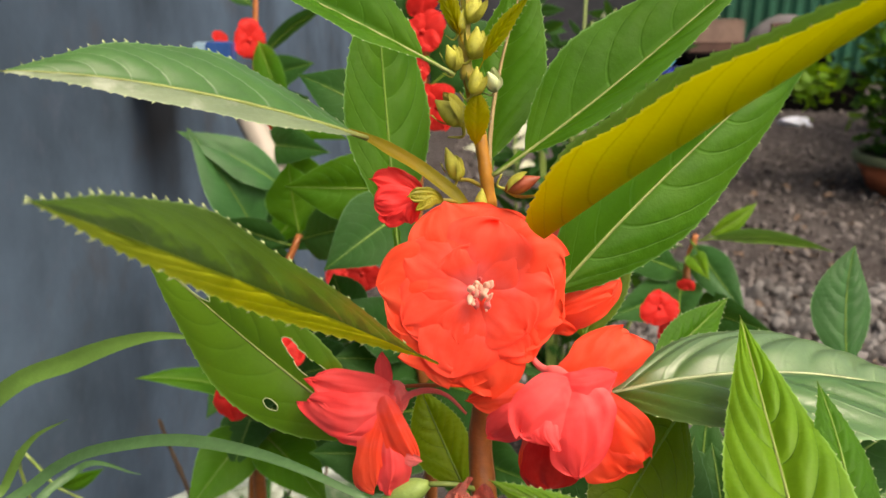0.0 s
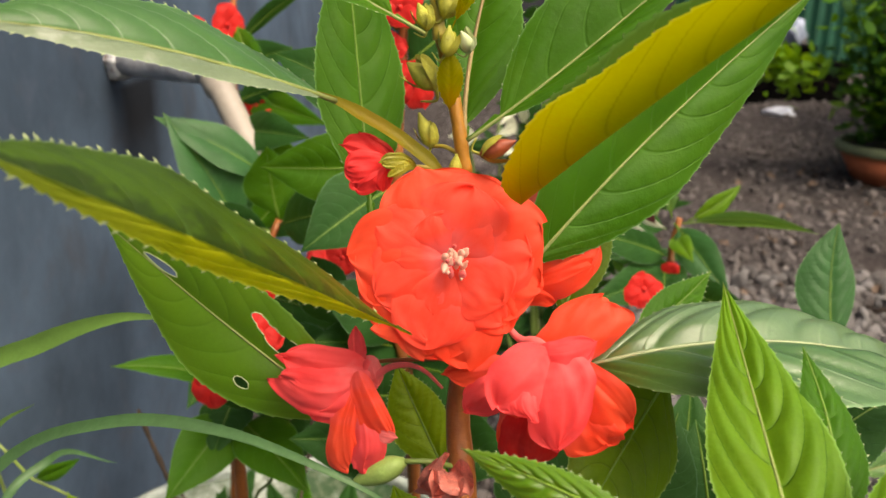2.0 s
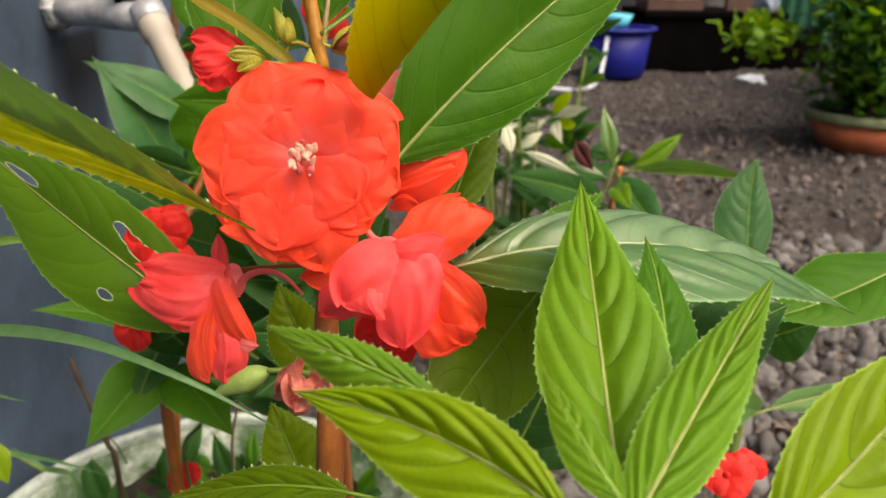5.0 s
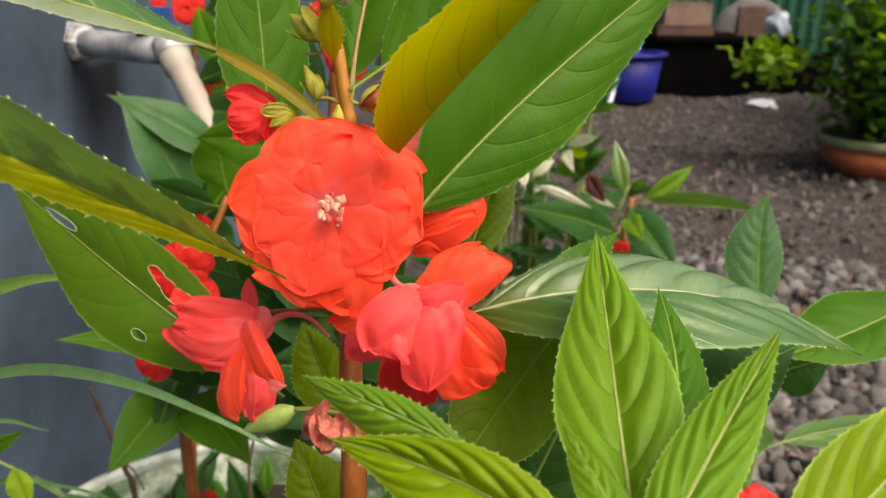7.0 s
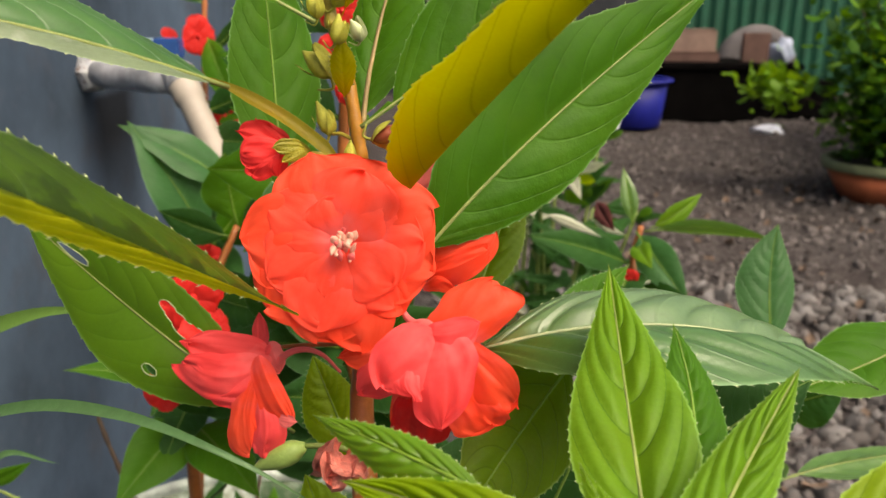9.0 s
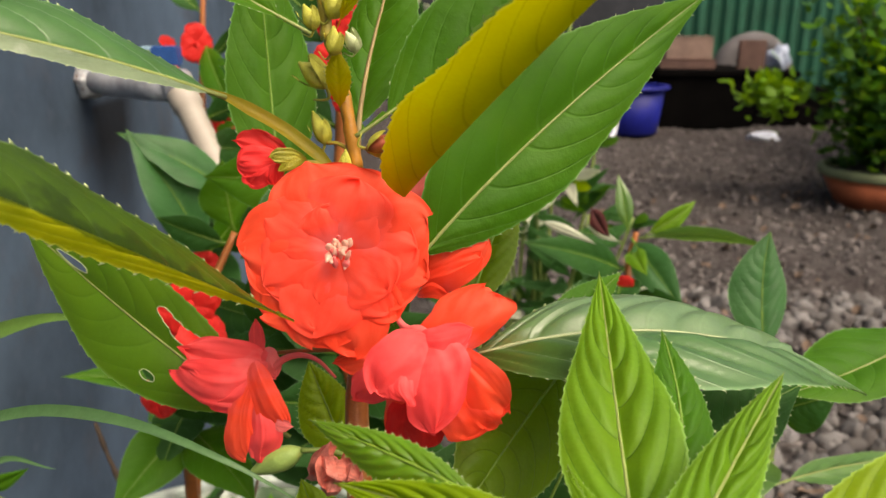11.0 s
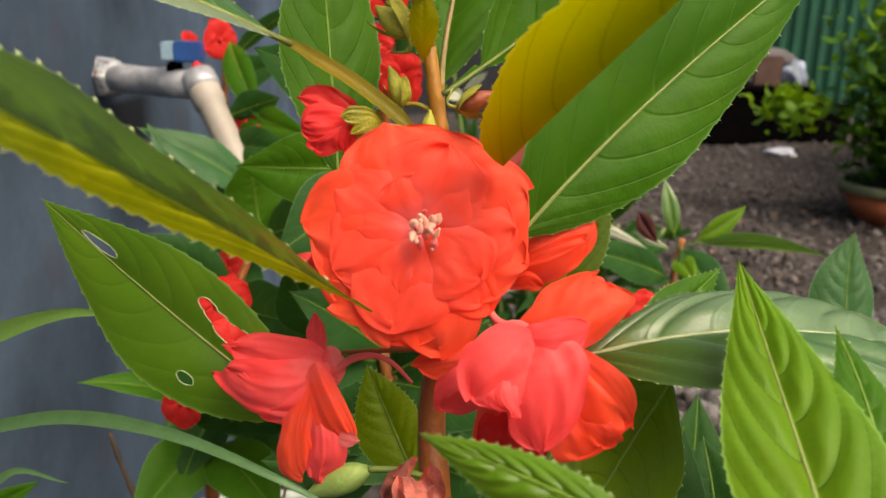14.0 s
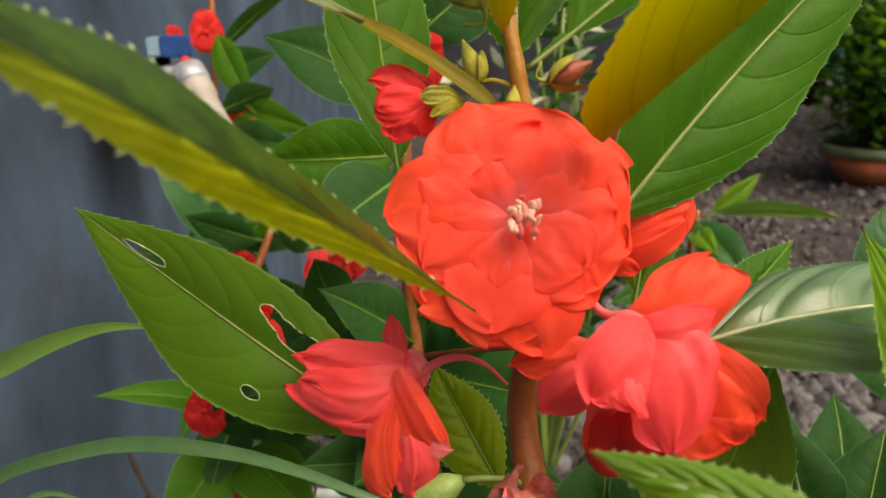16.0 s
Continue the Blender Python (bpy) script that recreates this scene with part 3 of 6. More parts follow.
def round_flower(parent, centre, facing, lobes, material, core_material=None, inner=(6, 5), inner_material=None, seed=1, label="", thick=0.004, depth=0.25):
    """A double flower seen from the front. lobes: degrees, reach and width of each outer petal."""
    c, n = Vector(centre), Vector(facing).normalized()
    right = Vector((0, 0, 1)).cross(n).normalized()
    up = n.cross(right)
    size = sum(r for _, r, _ in lobes) / len(lobes)
    heart = link_mesh("flower", *pod_mesh(c - n * thick * 1.6, c + n * thick * 0.2, size * 0.16), material, parent, label)
    rng = random.Random(seed)

    def ring(angle, reach, width, lift, back, k, mat):
        d = right * math.cos(radians(angle)) + up * math.sin(radians(angle))
        b = c + d * size * 0.05 - n * back
        t = b + d * reach + n * lift
        side = n.cross(d) * width * 0.5
        m = (b + t) / 2 + n * reach * 0.05
        broad_petal(heart, b, m, t, m + side - n * width * 0.03, m - side - n * width * 0.03, mat, 0.10, seed * 50 + k, 0.08, 0.60, 26, 16, facing=n, crumple=0.05)

    for k, (angle, reach, width) in enumerate(lobes):
        ring(angle, reach * 0.94, width * 0.97, size * 0.02 + 0.0012 * (k % 2), thick * (0.9 + 0.25 * (k % 2)), k, material)
    for k, (angle, reach, width, level) in enumerate(inner if inner and type(inner[0]) is tuple else ()):
        ring(angle, reach, width, size * depth * (0.30 + 0.30 * level) + 0.0008 * (k % 3), thick * (0.55 - 0.3 * level), 20 + k, inner_material or material)
    for level, count in enumerate(inner if inner and type(inner[0]) is int else ()):
        for k in range(count):
            angle = 360 / count * k + 25 * level + rng.uniform(-12, 12)
            reach = size * (0.74 - 0.26 * level) * rng.uniform(0.88, 1.12)
            ring(angle, reach, reach * 1.3, size * depth * (0.35 + 0.35 * level), thick * (0.5 - 0.35 * level), 20 + 10 * level + k, inner_material or material)
    if core_material is not None:
        for k in range(22):
            angle, r = rng.uniform(0, 360), size * 0.15 * math.sqrt(rng.random())
            d = right * math.cos(radians(angle)) * 0.8 + up * math.sin(radians(angle)) * 1.2
            b = c + d * r + n * size * rng.uniform(0.14, 0.20)
            lean = (up * rng.uniform(-1.0, 1.0) + right * rng.uniform(-0.4, 0.4) + n * 0.8).normalized()
            link_mesh("stamen", *pod_mesh(b, b + lean * size * rng.uniform(0.09, 0.17), size * rng.uniform(0.026, 0.045), 8, 6), core_material if k % 4 else PETAL_BLUSH, heart)
    return heart


# ---- ground, wall, fence ----
def ground_sheet():
    xs = sorted({-30, -8, -3, *[-1 + 0.06 * i for i in range(0, 84)], 5, 8, 15, 40, 400, -400})
    ys = sorted({-30, -8, -3, -1, *[-0.4 + 0.06 * i for i in range(0, 120)], 7.5, 9, 14, 40, 400, -400})
    verts = []
    for y in ys:
        for x in xs:
            z = 0.0
            if -1 < x < 5 and -0.4 < y < 7:
                z = 0.030 * (noise.noise((x * 2.2, y * 2.2, 0)) + 0.5 * noise.noise((x * 7, y * 7, 4)))
            verts.append((x, y, z))
    w = len(xs)
    faces = [(j * w + i, j * w + i + 1, (j + 1) * w + i + 1, (j + 1) * w + i) for j in range(len(ys) - 1) for i in range(w - 1)]
    ob = link_mesh("ground", verts, faces, SOIL)
    tagged(ob, "grey-brown gravelly yard soil with loose stones", "ground", kind="structure")


ground_sheet()


def box_bm(x0, x1, y0, y1, z0, z1, bevel=0.0):
    bm = bmesh.new()
    bmesh.ops.create_cube(bm, size=1.0)
    for v in bm.verts:
        v.co = Vector(((x0 + x1) / 2 + v.co.x * (x1 - x0), (y0 + y1) / 2 + v.co.y * (y1 - y0), (z0 + z1) / 2 + v.co.z * (z1 - z0)))
    if bevel:
        bmesh.ops.bevel(bm, geom=bm.edges[:], offset=bevel, segments=2, affect="EDGES")
    return bm


WALL_X = -0.34
tagged(part("wall_west", box_bm(WALL_X - 0.15, WALL_X, -1.5, 7.2, -0.1, 2.6, 0.004), WALL, smooth=False), "dark blue-grey painted masonry wall, stained, tap shadow painted on", "wall", kind="structure")


def blade(parent, points, width, material, name="blade", label=""):
    """A long strap-shaped blade with a shallow channel."""
    line = curve_points(points, 36)
    verts, faces, uvs = [], [], []
    for i, p in enumerate(line):
        along = (line[min(i + 1, 36)] - line[max(i - 1, 0)]).normalized()
        side = along.cross(Vector((0.02, 0, 0.9)) - p).normalized()
        up = side.cross(along)
        w = width * min(1.0, 0.45 + i / 12) * min(1.0, (36.3 - i) / 14)
        for a in (-1, -0.5, 0, 0.5, 1):
            verts.append(p + side * a * w / 2 + up * w * 0.18 * a * a)
            uvs.append((0.5 + a / 2, i / 36))
    for i in range(36):
        for j in range(4):
            k = i * 5 + j
            faces.append((k, k + 1, k + 6, k + 5))
    link_mesh(name, verts, faces, material, parent, label, uvs)


def simple_leaf(parent, base, tip, width, material, rib_material=None, tilt=0.0, sag=0.08, steps=44, teeth=14):
    """A toothed leaf that turns its face roughly outward to the open yard."""
    b, t = Vector(base), Vector(tip)
    t, width = b + (t - b) * 1.18, width * 0.84
    along = (t - b).normalized()
    out = Vector((0.02, 0.0, 0.78)) - (b + t) / 2
    out = (out - along * out.dot(along)).normalized()
    side = Matrix.Rotation(tilt, 3, along) @ along.cross(out)
    up = side.cross(along)
    if up.z < 0:
        up = -up
    m = (b + t) / 2 + up * (t - b).length * sag
    return leaf(parent, b, m, t, m - side * width / 2 + up * width * 0.08, m + side * width / 2 + up * width * 0.08, material, rib_material, 0.0008, teeth, steps, 5, 0.0, 0.08, 0.0010, bristle=0.0)


# ---- the balsam in front ----
main_plant = thing("balsam_plant", (-0.02, 0.275, 0.0), "tall balsam with scarlet double flowers and toothed leaves, rooted in gravel", "plant")


def main_stem():
    low = [(-0.02, 0.275, -0.03), (-0.018, 0.27, 0.2), (-0.010, 0.258, 0.45), (0.0090, 0.1968, 0.5966), (0.0087, 0.2120, 0.6438), (0.0119, 0.2095, 0.6696), (0.0111, 0.2131, 0.6948), (0.0102, 0.2145, 0.7125)]
    tube("stem", low, 0.0056, STEM_RED, main_plant, "thick reddish-brown juicy stem", 0.0019, 40, 12, 0.06)
    tube("stem", [(0.0102, 0.2145, 0.7125), (0.0080, 0.2178, 0.7264), (0.0053, 0.2211, 0.7402), (0.0032, 0.2168, 0.7496)], 0.0019, STEM_ORANGE, main_plant, "orange upper stem", 0.0017, 24, 12, 0.09)
    tube("stem", [(0.0033, 0.2158, 0.7468), (0.0025, 0.2174, 0.7581), (0.0032, 0.2194, 0.7706), (0.0028, 0.2214, 0.7829)], 0.0018, STEM_YELLOW, main_plant, "yellow-green growing tip of the stem", 0.0014, 20, 12, 0.16)


main_stem()
V, H = RIB_PALE, RIB_GREEN
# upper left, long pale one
leaf(main_plant, (-0.0226, 0.2080, 0.7324), (-0.0562, 0.1720, 0.7486), (-0.0861, 0.156, 0.754), (-0.0552, 0.1655, 0.7462), (-0.0599, 0.1838, 0.7568), LEAF_GLOSS, V, 0.0007, stalk=0.03, quilt=0.0007, second=LEAF_SHEEN, teeth=30, bristle=0.0008, label="long glossy toothed leaf, lower half pale with gloss put into its colour")
blade(main_plant, [(0.0039, 0.2103, 0.7138), (-0.0004, 0.2110, 0.7176), (-0.0087, 0.2120, 0.7238), (-0.0168, 0.2110, 0.7288), (-0.0239, 0.2087, 0.7330), (-0.0348, 0.2048, 0.7374)], 0.0037, LEAF_STALK, "leaf_stalk", "flat olive-yellow leaf stalk")
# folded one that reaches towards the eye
leaf(main_plant, (-0.0036, 0.1838, 0.6803), (-0.0356, 0.1340, 0.7198), (-0.059, 0.107, 0.7424), (-0.0379, 0.1334, 0.7164), (-0.0389, 0.1562, 0.7215), LEAF_LIT_FOLD, None, stalk=0.04, blunt=-0.35, quilt=0.0004, second=LEAF_DUSK, steps=200, half=14, teeth=34, tooth=0.0006, bristle=0.0011, label="long folded toothed leaf, dark green and yellow, fold's light and shade painted in")
# one with eaten holes
leaf(main_plant, (-0.0134, 0.2217, 0.6262), (-0.0556, 0.2252, 0.6613), (-0.1028, 0.254, 0.6877), (-0.0729, 0.2245, 0.6510), (-0.0404, 0.2233, 0.6699), LEAF_FRESH, V, steps=260, half=26,
     quilt=0.00025, bristle=0.00045, holes=((0.20, 0.785, 0.13, 0.068, 0.0), (0.53, 0.475, 0.12, 0.024, 0.0), (0.47, 0.442, 0.14, 0.032, 0.0), (0.42, 0.400, 0.19, 0.042, 0.0), (0.46, 0.350, 0.25, 0.050, 0.0), (0.42, 0.290, 0.34, 0.060, 0.0), (0.45, 0.210, 0.42, 0.070, 0.0), (-0.60, 0.42, 0.075, 0.026, 0.0)), label="green toothed leaf with eaten holes")
# behind the stem
leaf(main_plant, (-0.0163, 0.2411, 0.6815), (-0.0216, 0.2650, 0.7312), (-0.0254, 0.2733, 0.7775), (-0.0343, 0.2587, 0.7300), (-0.0078, 0.2718, 0.7270), LEAF_MID, H)
leaf(main_plant, (-0.0003, 0.2100, 0.7484), (-0.0268, 0.2042, 0.7626), (-0.0522, 0.1956, 0.7750), (-0.0271, 0.1951, 0.7607), (-0.0209, 0.2091, 0.7711), LEAF_MID, V)
leaf(main_plant, (0.0104, 0.2119, 0.7218), (0.0446, 0.2200, 0.7466), (0.0895, 0.2323, 0.7841), (0.0320, 0.2253, 0.7564), (0.0484, 0.2130, 0.7445), LEAF_MID, V)
leaf(main_plant, (0.0103, 0.2186, 0.7166), (0.0134, 0.2443, 0.7438), (0.0250, 0.2612, 0.7823), (0.0047, 0.2494, 0.7466), (0.0276, 0.2418, 0.7490), LEAF_MID, RIB_TAN, 0.0010)
# right, broad green and the folded yellow one before it
leaf(main_plant, (0.0266, 0.2067, 0.6887), (0.0647, 0.2252, 0.7241), (0.1191, 0.2596, 0.7611), (0.0465, 0.2191, 0.7368), (0.0819, 0.2287, 0.7164), LEAF_MID, V, stalk=0.02)
# near half's yellow is backlight put into its colour, far half stays green
leaf(main_plant, (0.0236, 0.2010, 0.7078), (0.0470, 0.1610, 0.7415), (0.0735, 0.1215, 0.7745), (0.0345, 0.1573, 0.7488), (0.0379, 0.17, 0.7502), LEAF_YELLOW, None, stalk=0.0, blunt=0.6, second=LEAF_PALE, tooth=0.0006, steps=240, half=18, teeth=28, bristle=0.0009, label="folded toothed leaf, near half yellow with backlight put into its colour")
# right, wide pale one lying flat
leaf(main_plant, (0.0383, 0.1993, 0.6621), (0.0998, 0.1992, 0.6702), (0.1698, 0.2253, 0.6378), (0.0916, 0.1698, 0.6693), (0.1035, 0.2263, 0.6700), LEAF_SILVER, RIB_WHITE, 0.0007, quilt=0.0024, steps=200, half=22, teeth=34, stalk=0.03, veins=8.0, bristle=0.0010, second=LEAF_SKY_SHEEN, label="broad toothed leaf with a silvery sheen")
# young ones in front
leaf(main_plant, (0.0673, 0.1185, 0.6572), (0.0697, 0.1489, 0.6705), (0.0740, 0.1943, 0.6896), (0.0569, 0.1494, 0.6703), (0.0818, 0.1448, 0.6724), LEAF_BRIGHT, V, quilt=0.0017, bristle=0.00045, tooth=0.00036, steps=160, half=16, teeth=30, veins=7.0, stalk=0.02)
leaf(main_plant, (0.0617, 0.098, 0.6696), (0.0572, 0.107, 0.6747), (0.0533, 0.12, 0.679), (0.0533, 0.107, 0.6737), (0.0618, 0.108, 0.6729), LEAF_BRIGHT, H, quilt=0.0012, bristle=0.0003, tooth=0.0002, steps=120, half=12, veins=7.0, stalk=0.02, blunt=0.2)
leaf(main_plant, (0.0765, 0.1294, 0.6595), (0.0833, 0.1494, 0.6703), (0.0832, 0.1684, 0.6843), (0.0759, 0.1497, 0.6709), (0.0904, 0.1512, 0.6699), LEAF_MID, H)
leaf(main_plant, (0.0639, 0.1, 0.6632), (0.0815, 0.122, 0.6727), (0.1004, 0.1426, 0.6856), (0.073, 0.122, 0.6728), (0.0918, 0.124, 0.6742), LEAF_BRIGHT, V, quilt=0.0017, bristle=0.00045, tooth=0.00036, steps=160, half=16, teeth=30, veins=7.0, stalk=0.02, blunt=0.3)
leaf(main_plant, (0.0421, 0.116, 0.673), (0.0242, 0.127, 0.6763), (0.0064, 0.136, 0.6795), (0.0216, 0.126, 0.6714), (0.0262, 0.129, 0.6783), LEAF_FRESH, H, half=12, bristle=0.0005, label="green toothed leaf reaching forward")
leaf(main_plant, (0.0606, 0.0916, 0.6645), (0.0395, 0.1134, 0.6690), (0.0117, 0.128, 0.6708), (0.0311, 0.1097, 0.6637), (0.0452, 0.1131, 0.6747), LEAF_LIME, V, quilt=0.0017, bristle=0.00045, tooth=0.00036, steps=160, half=16, teeth=30, veins=7.0)
leaf(main_plant, (0.0822, 0.1038, 0.6481), (0.1092, 0.1189, 0.6632), (0.1385, 0.1354, 0.6825), (0.0993, 0.1229, 0.6671), (0.1188, 0.1137, 0.6562), LEAF_LIME, V, quilt=0.0017, bristle=0.00045, tooth=0.00036, steps=160, half=16, teeth=30, veins=7.0)
leaf(main_plant, (0.0257, 0.165, 0.6179), (-0.0035, 0.175, 0.6156), (-0.0381, 0.19, 0.5986), (-0.0044, 0.17, 0.612), (-0.0033, 0.18, 0.6181), LEAF_OLIVE, H, bristle=0.0011, half=12)
# lower, behind
leaf(main_plant, (0.0639, 0.2477, 0.6448), (0.0831, 0.2609, 0.6529), (0.1011, 0.2746, 0.6628), (0.0781, 0.2626, 0.6582), (0.0897, 0.2594, 0.6485), LEAF_MID, H)
leaf(main_plant, (0.0758, 0.2229, 0.6546), (0.0550, 0.1994, 0.6405), (0.0348, 0.1718, 0.6270), (0.0714, 0.2036, 0.6304), (0.0360, 0.1946, 0.6461), LEAF_OLIVE, H)
leaf(main_plant, (0.0404, 0.2350, 0.6551), (0.0501, 0.2533, 0.6772), (0.0614, 0.2716, 0.6995), (0.0372, 0.2543, 0.6788), (0.0599, 0.2533, 0.6782), LEAF_OLIVE, H)
leaf(main_plant, (0.0082, 0.2185, 0.6110), (-0.0024, 0.2361, 0.6261), (-0.0105, 0.2470, 0.6406), (-0.0130, 0.2357, 0.6243), (0.0077, 0.2317, 0.6264), LEAF_LIME, H)
leaf(main_plant, (0.0077, 0.1983, 0.5774), (-0.0029, 0.2151, 0.5928), (-0.0111, 0.2240, 0.6099), (-0.0135, 0.2149, 0.5910), (0.0096, 0.2155, 0.5954), LEAF_LIME, H)
leaf(main_plant, (0.2538, 0.3054, 0.6323), (0.2044, 0.2865, 0.6184), (0.1651, 0.2705, 0.6145), (0.2013, 0.2688, 0.6116), (0.2046, 0.3049, 0.6271), LEAF_MID, V)
leaf(main_plant, (0.1015, 0.2093, 0.6182), (0.1277, 0.2231, 0.6297), (0.1538, 0.2351, 0.6366), (0.1326, 0.2144, 0.6215), (0.1225, 0.2318, 0.6384), LEAF_DARK, H)

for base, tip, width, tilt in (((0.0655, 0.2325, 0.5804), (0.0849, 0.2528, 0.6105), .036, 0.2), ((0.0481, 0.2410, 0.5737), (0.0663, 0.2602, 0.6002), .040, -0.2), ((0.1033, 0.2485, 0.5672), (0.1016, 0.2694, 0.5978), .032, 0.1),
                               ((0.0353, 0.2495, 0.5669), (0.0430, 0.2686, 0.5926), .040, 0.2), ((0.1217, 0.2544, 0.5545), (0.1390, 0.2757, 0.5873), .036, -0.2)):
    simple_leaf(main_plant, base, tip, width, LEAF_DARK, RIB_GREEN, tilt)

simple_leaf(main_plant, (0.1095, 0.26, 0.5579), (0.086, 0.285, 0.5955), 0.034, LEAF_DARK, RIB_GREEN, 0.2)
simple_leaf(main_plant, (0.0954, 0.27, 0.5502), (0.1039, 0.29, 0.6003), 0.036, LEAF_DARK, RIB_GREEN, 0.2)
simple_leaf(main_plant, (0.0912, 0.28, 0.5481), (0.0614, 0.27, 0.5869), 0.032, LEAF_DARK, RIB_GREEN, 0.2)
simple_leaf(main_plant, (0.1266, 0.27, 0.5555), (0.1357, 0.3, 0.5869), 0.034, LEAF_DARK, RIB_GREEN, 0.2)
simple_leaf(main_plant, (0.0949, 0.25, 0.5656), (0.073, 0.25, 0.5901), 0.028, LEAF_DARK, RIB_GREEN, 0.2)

# flowers
EYE_DIR = Vector((0.02, 0.0, 0.75)) - Vector((0.0061, 0.1993, 0.6938))
round_flower(main_plant, (0.0061, 0.1993, 0.6938), EYE_DIR, [(109, .0243, .0268), (176, .0262, .0262), (219, .0252, .0235), (-106, .0262, .0215), (-82, .0280, .0225), (-50, .0236, .0225), (-18, .0248, .0235), (20, .0250, .0235), (58, .0232, .0245)],
             PETAL, PETAL_CORE, [(150, .0200, .0225, 0), (205, .0195, .0215, 0), (252, .0208, .0215, 0), (-52, .0195, .0215, 0), (0, .0190, .0215, 0), (72, .0178, .0225, 0),
             (178, .0130, .0150, 1), (250, .0135, .0150, 1), (-40, .0150, .0180, 1), (40, .0125, .0160, 1), (110, .0110, .0150, 1)], PETAL_ROSE, 3, "large scarlet double flower facing outward", 0.0018, 0.11)


def side_flower(seed, core, pieces, label="", ruffle=0.09):
    """A flower seen from beside: petals from near one point, each by its middle line, its two rims and its colour."""
    heart = link_mesh("flower", *pod_mesh(core[0], core[1], 0.0022), PETAL_PINK, main_plant, label)
    for k, (base, mid, tip, left, right, material, bulge) in enumerate(pieces):
        broad_petal(heart, base, mid, tip, left, right, material, bulge, seed * 31 + k, ruffle, crumple=0.11)


side_flower(5, ((-0.0150, 0.2123, 0.6590), (-0.0180, 0.2085, 0.6580)), [
    ((-0.0191, 0.2110, 0.6583), (-0.0200, 0.2140, 0.6630), (-0.0204, 0.2160, 0.6677), (-0.0226, 0.2150, 0.6618), (-0.0171, 0.2120, 0.6631), PETAL_PINK, 0.05),
    ((-0.0161, 0.2090, 0.6585), (-0.0286, 0.2110, 0.6594), (-0.0422, 0.2140, 0.6599), (-0.0272, 0.2050, 0.6535), (-0.0288, 0.2150, 0.6629), PETAL_PINK, 0.14),
    ((-0.0175, 0.2070, 0.6563), (-0.0285, 0.2040, 0.6537), (-0.0415, 0.2100, 0.6550), (-0.0283, 0.2030, 0.6465), (-0.0306, 0.2080, 0.6590), PETAL_PINK, 0.10),
    ((-0.0200, 0.2050, 0.6555), (-0.0246, 0.2030, 0.6496), (-0.0317, 0.2040, 0.6463), (-0.0218, 0.2030, 0.6457), (-0.0297, 0.2050, 0.6518), PETAL_PINK, 0.05),
    ((-0.0198, 0.2040, 0.6543), (-0.0234, 0.2010, 0.6428), (-0.0218, 0.1990, 0.6329), (-0.0285, 0.2020, 0.6405), (-0.0194, 0.2000, 0.6442), PETAL, 0.16),
    ((-0.0187, 0.2030, 0.6496), (-0.0168, 0.1990, 0.6421), (-0.0175, 0.1980, 0.6338), (-0.0217, 0.2000, 0.6380), (-0.0113, 0.2000, 0.6415), PETAL_PINK, 0.14),
    ((-0.0190, 0.2060, 0.6594), (-0.0143, 0.2000, 0.6511), (-0.0099, 0.1990, 0.6426), (-0.0193, 0.2010, 0.6480), (-0.0111, 0.2020, 0.6500), PETAL, 0.18),
    ((-0.0135, 0.2000, 0.6433), (-0.0110, 0.1990, 0.6426), (-0.0084, 0.1990, 0.6426), (-0.0119, 0.1990, 0.6408), (-0.0105, 0.1990, 0.6447), PETAL_BLUSH, 0.03),
    ((-0.0169, 0.2120, 0.6610), (-0.0153, 0.2080, 0.6590), (-0.0140, 0.2080, 0.6537), (-0.0188, 0.2090, 0.6571), (-0.0126, 0.2090, 0.6592), PETAL_BLUSH, 0.03),
], "coral-pink flower seen from beside", 0.16)
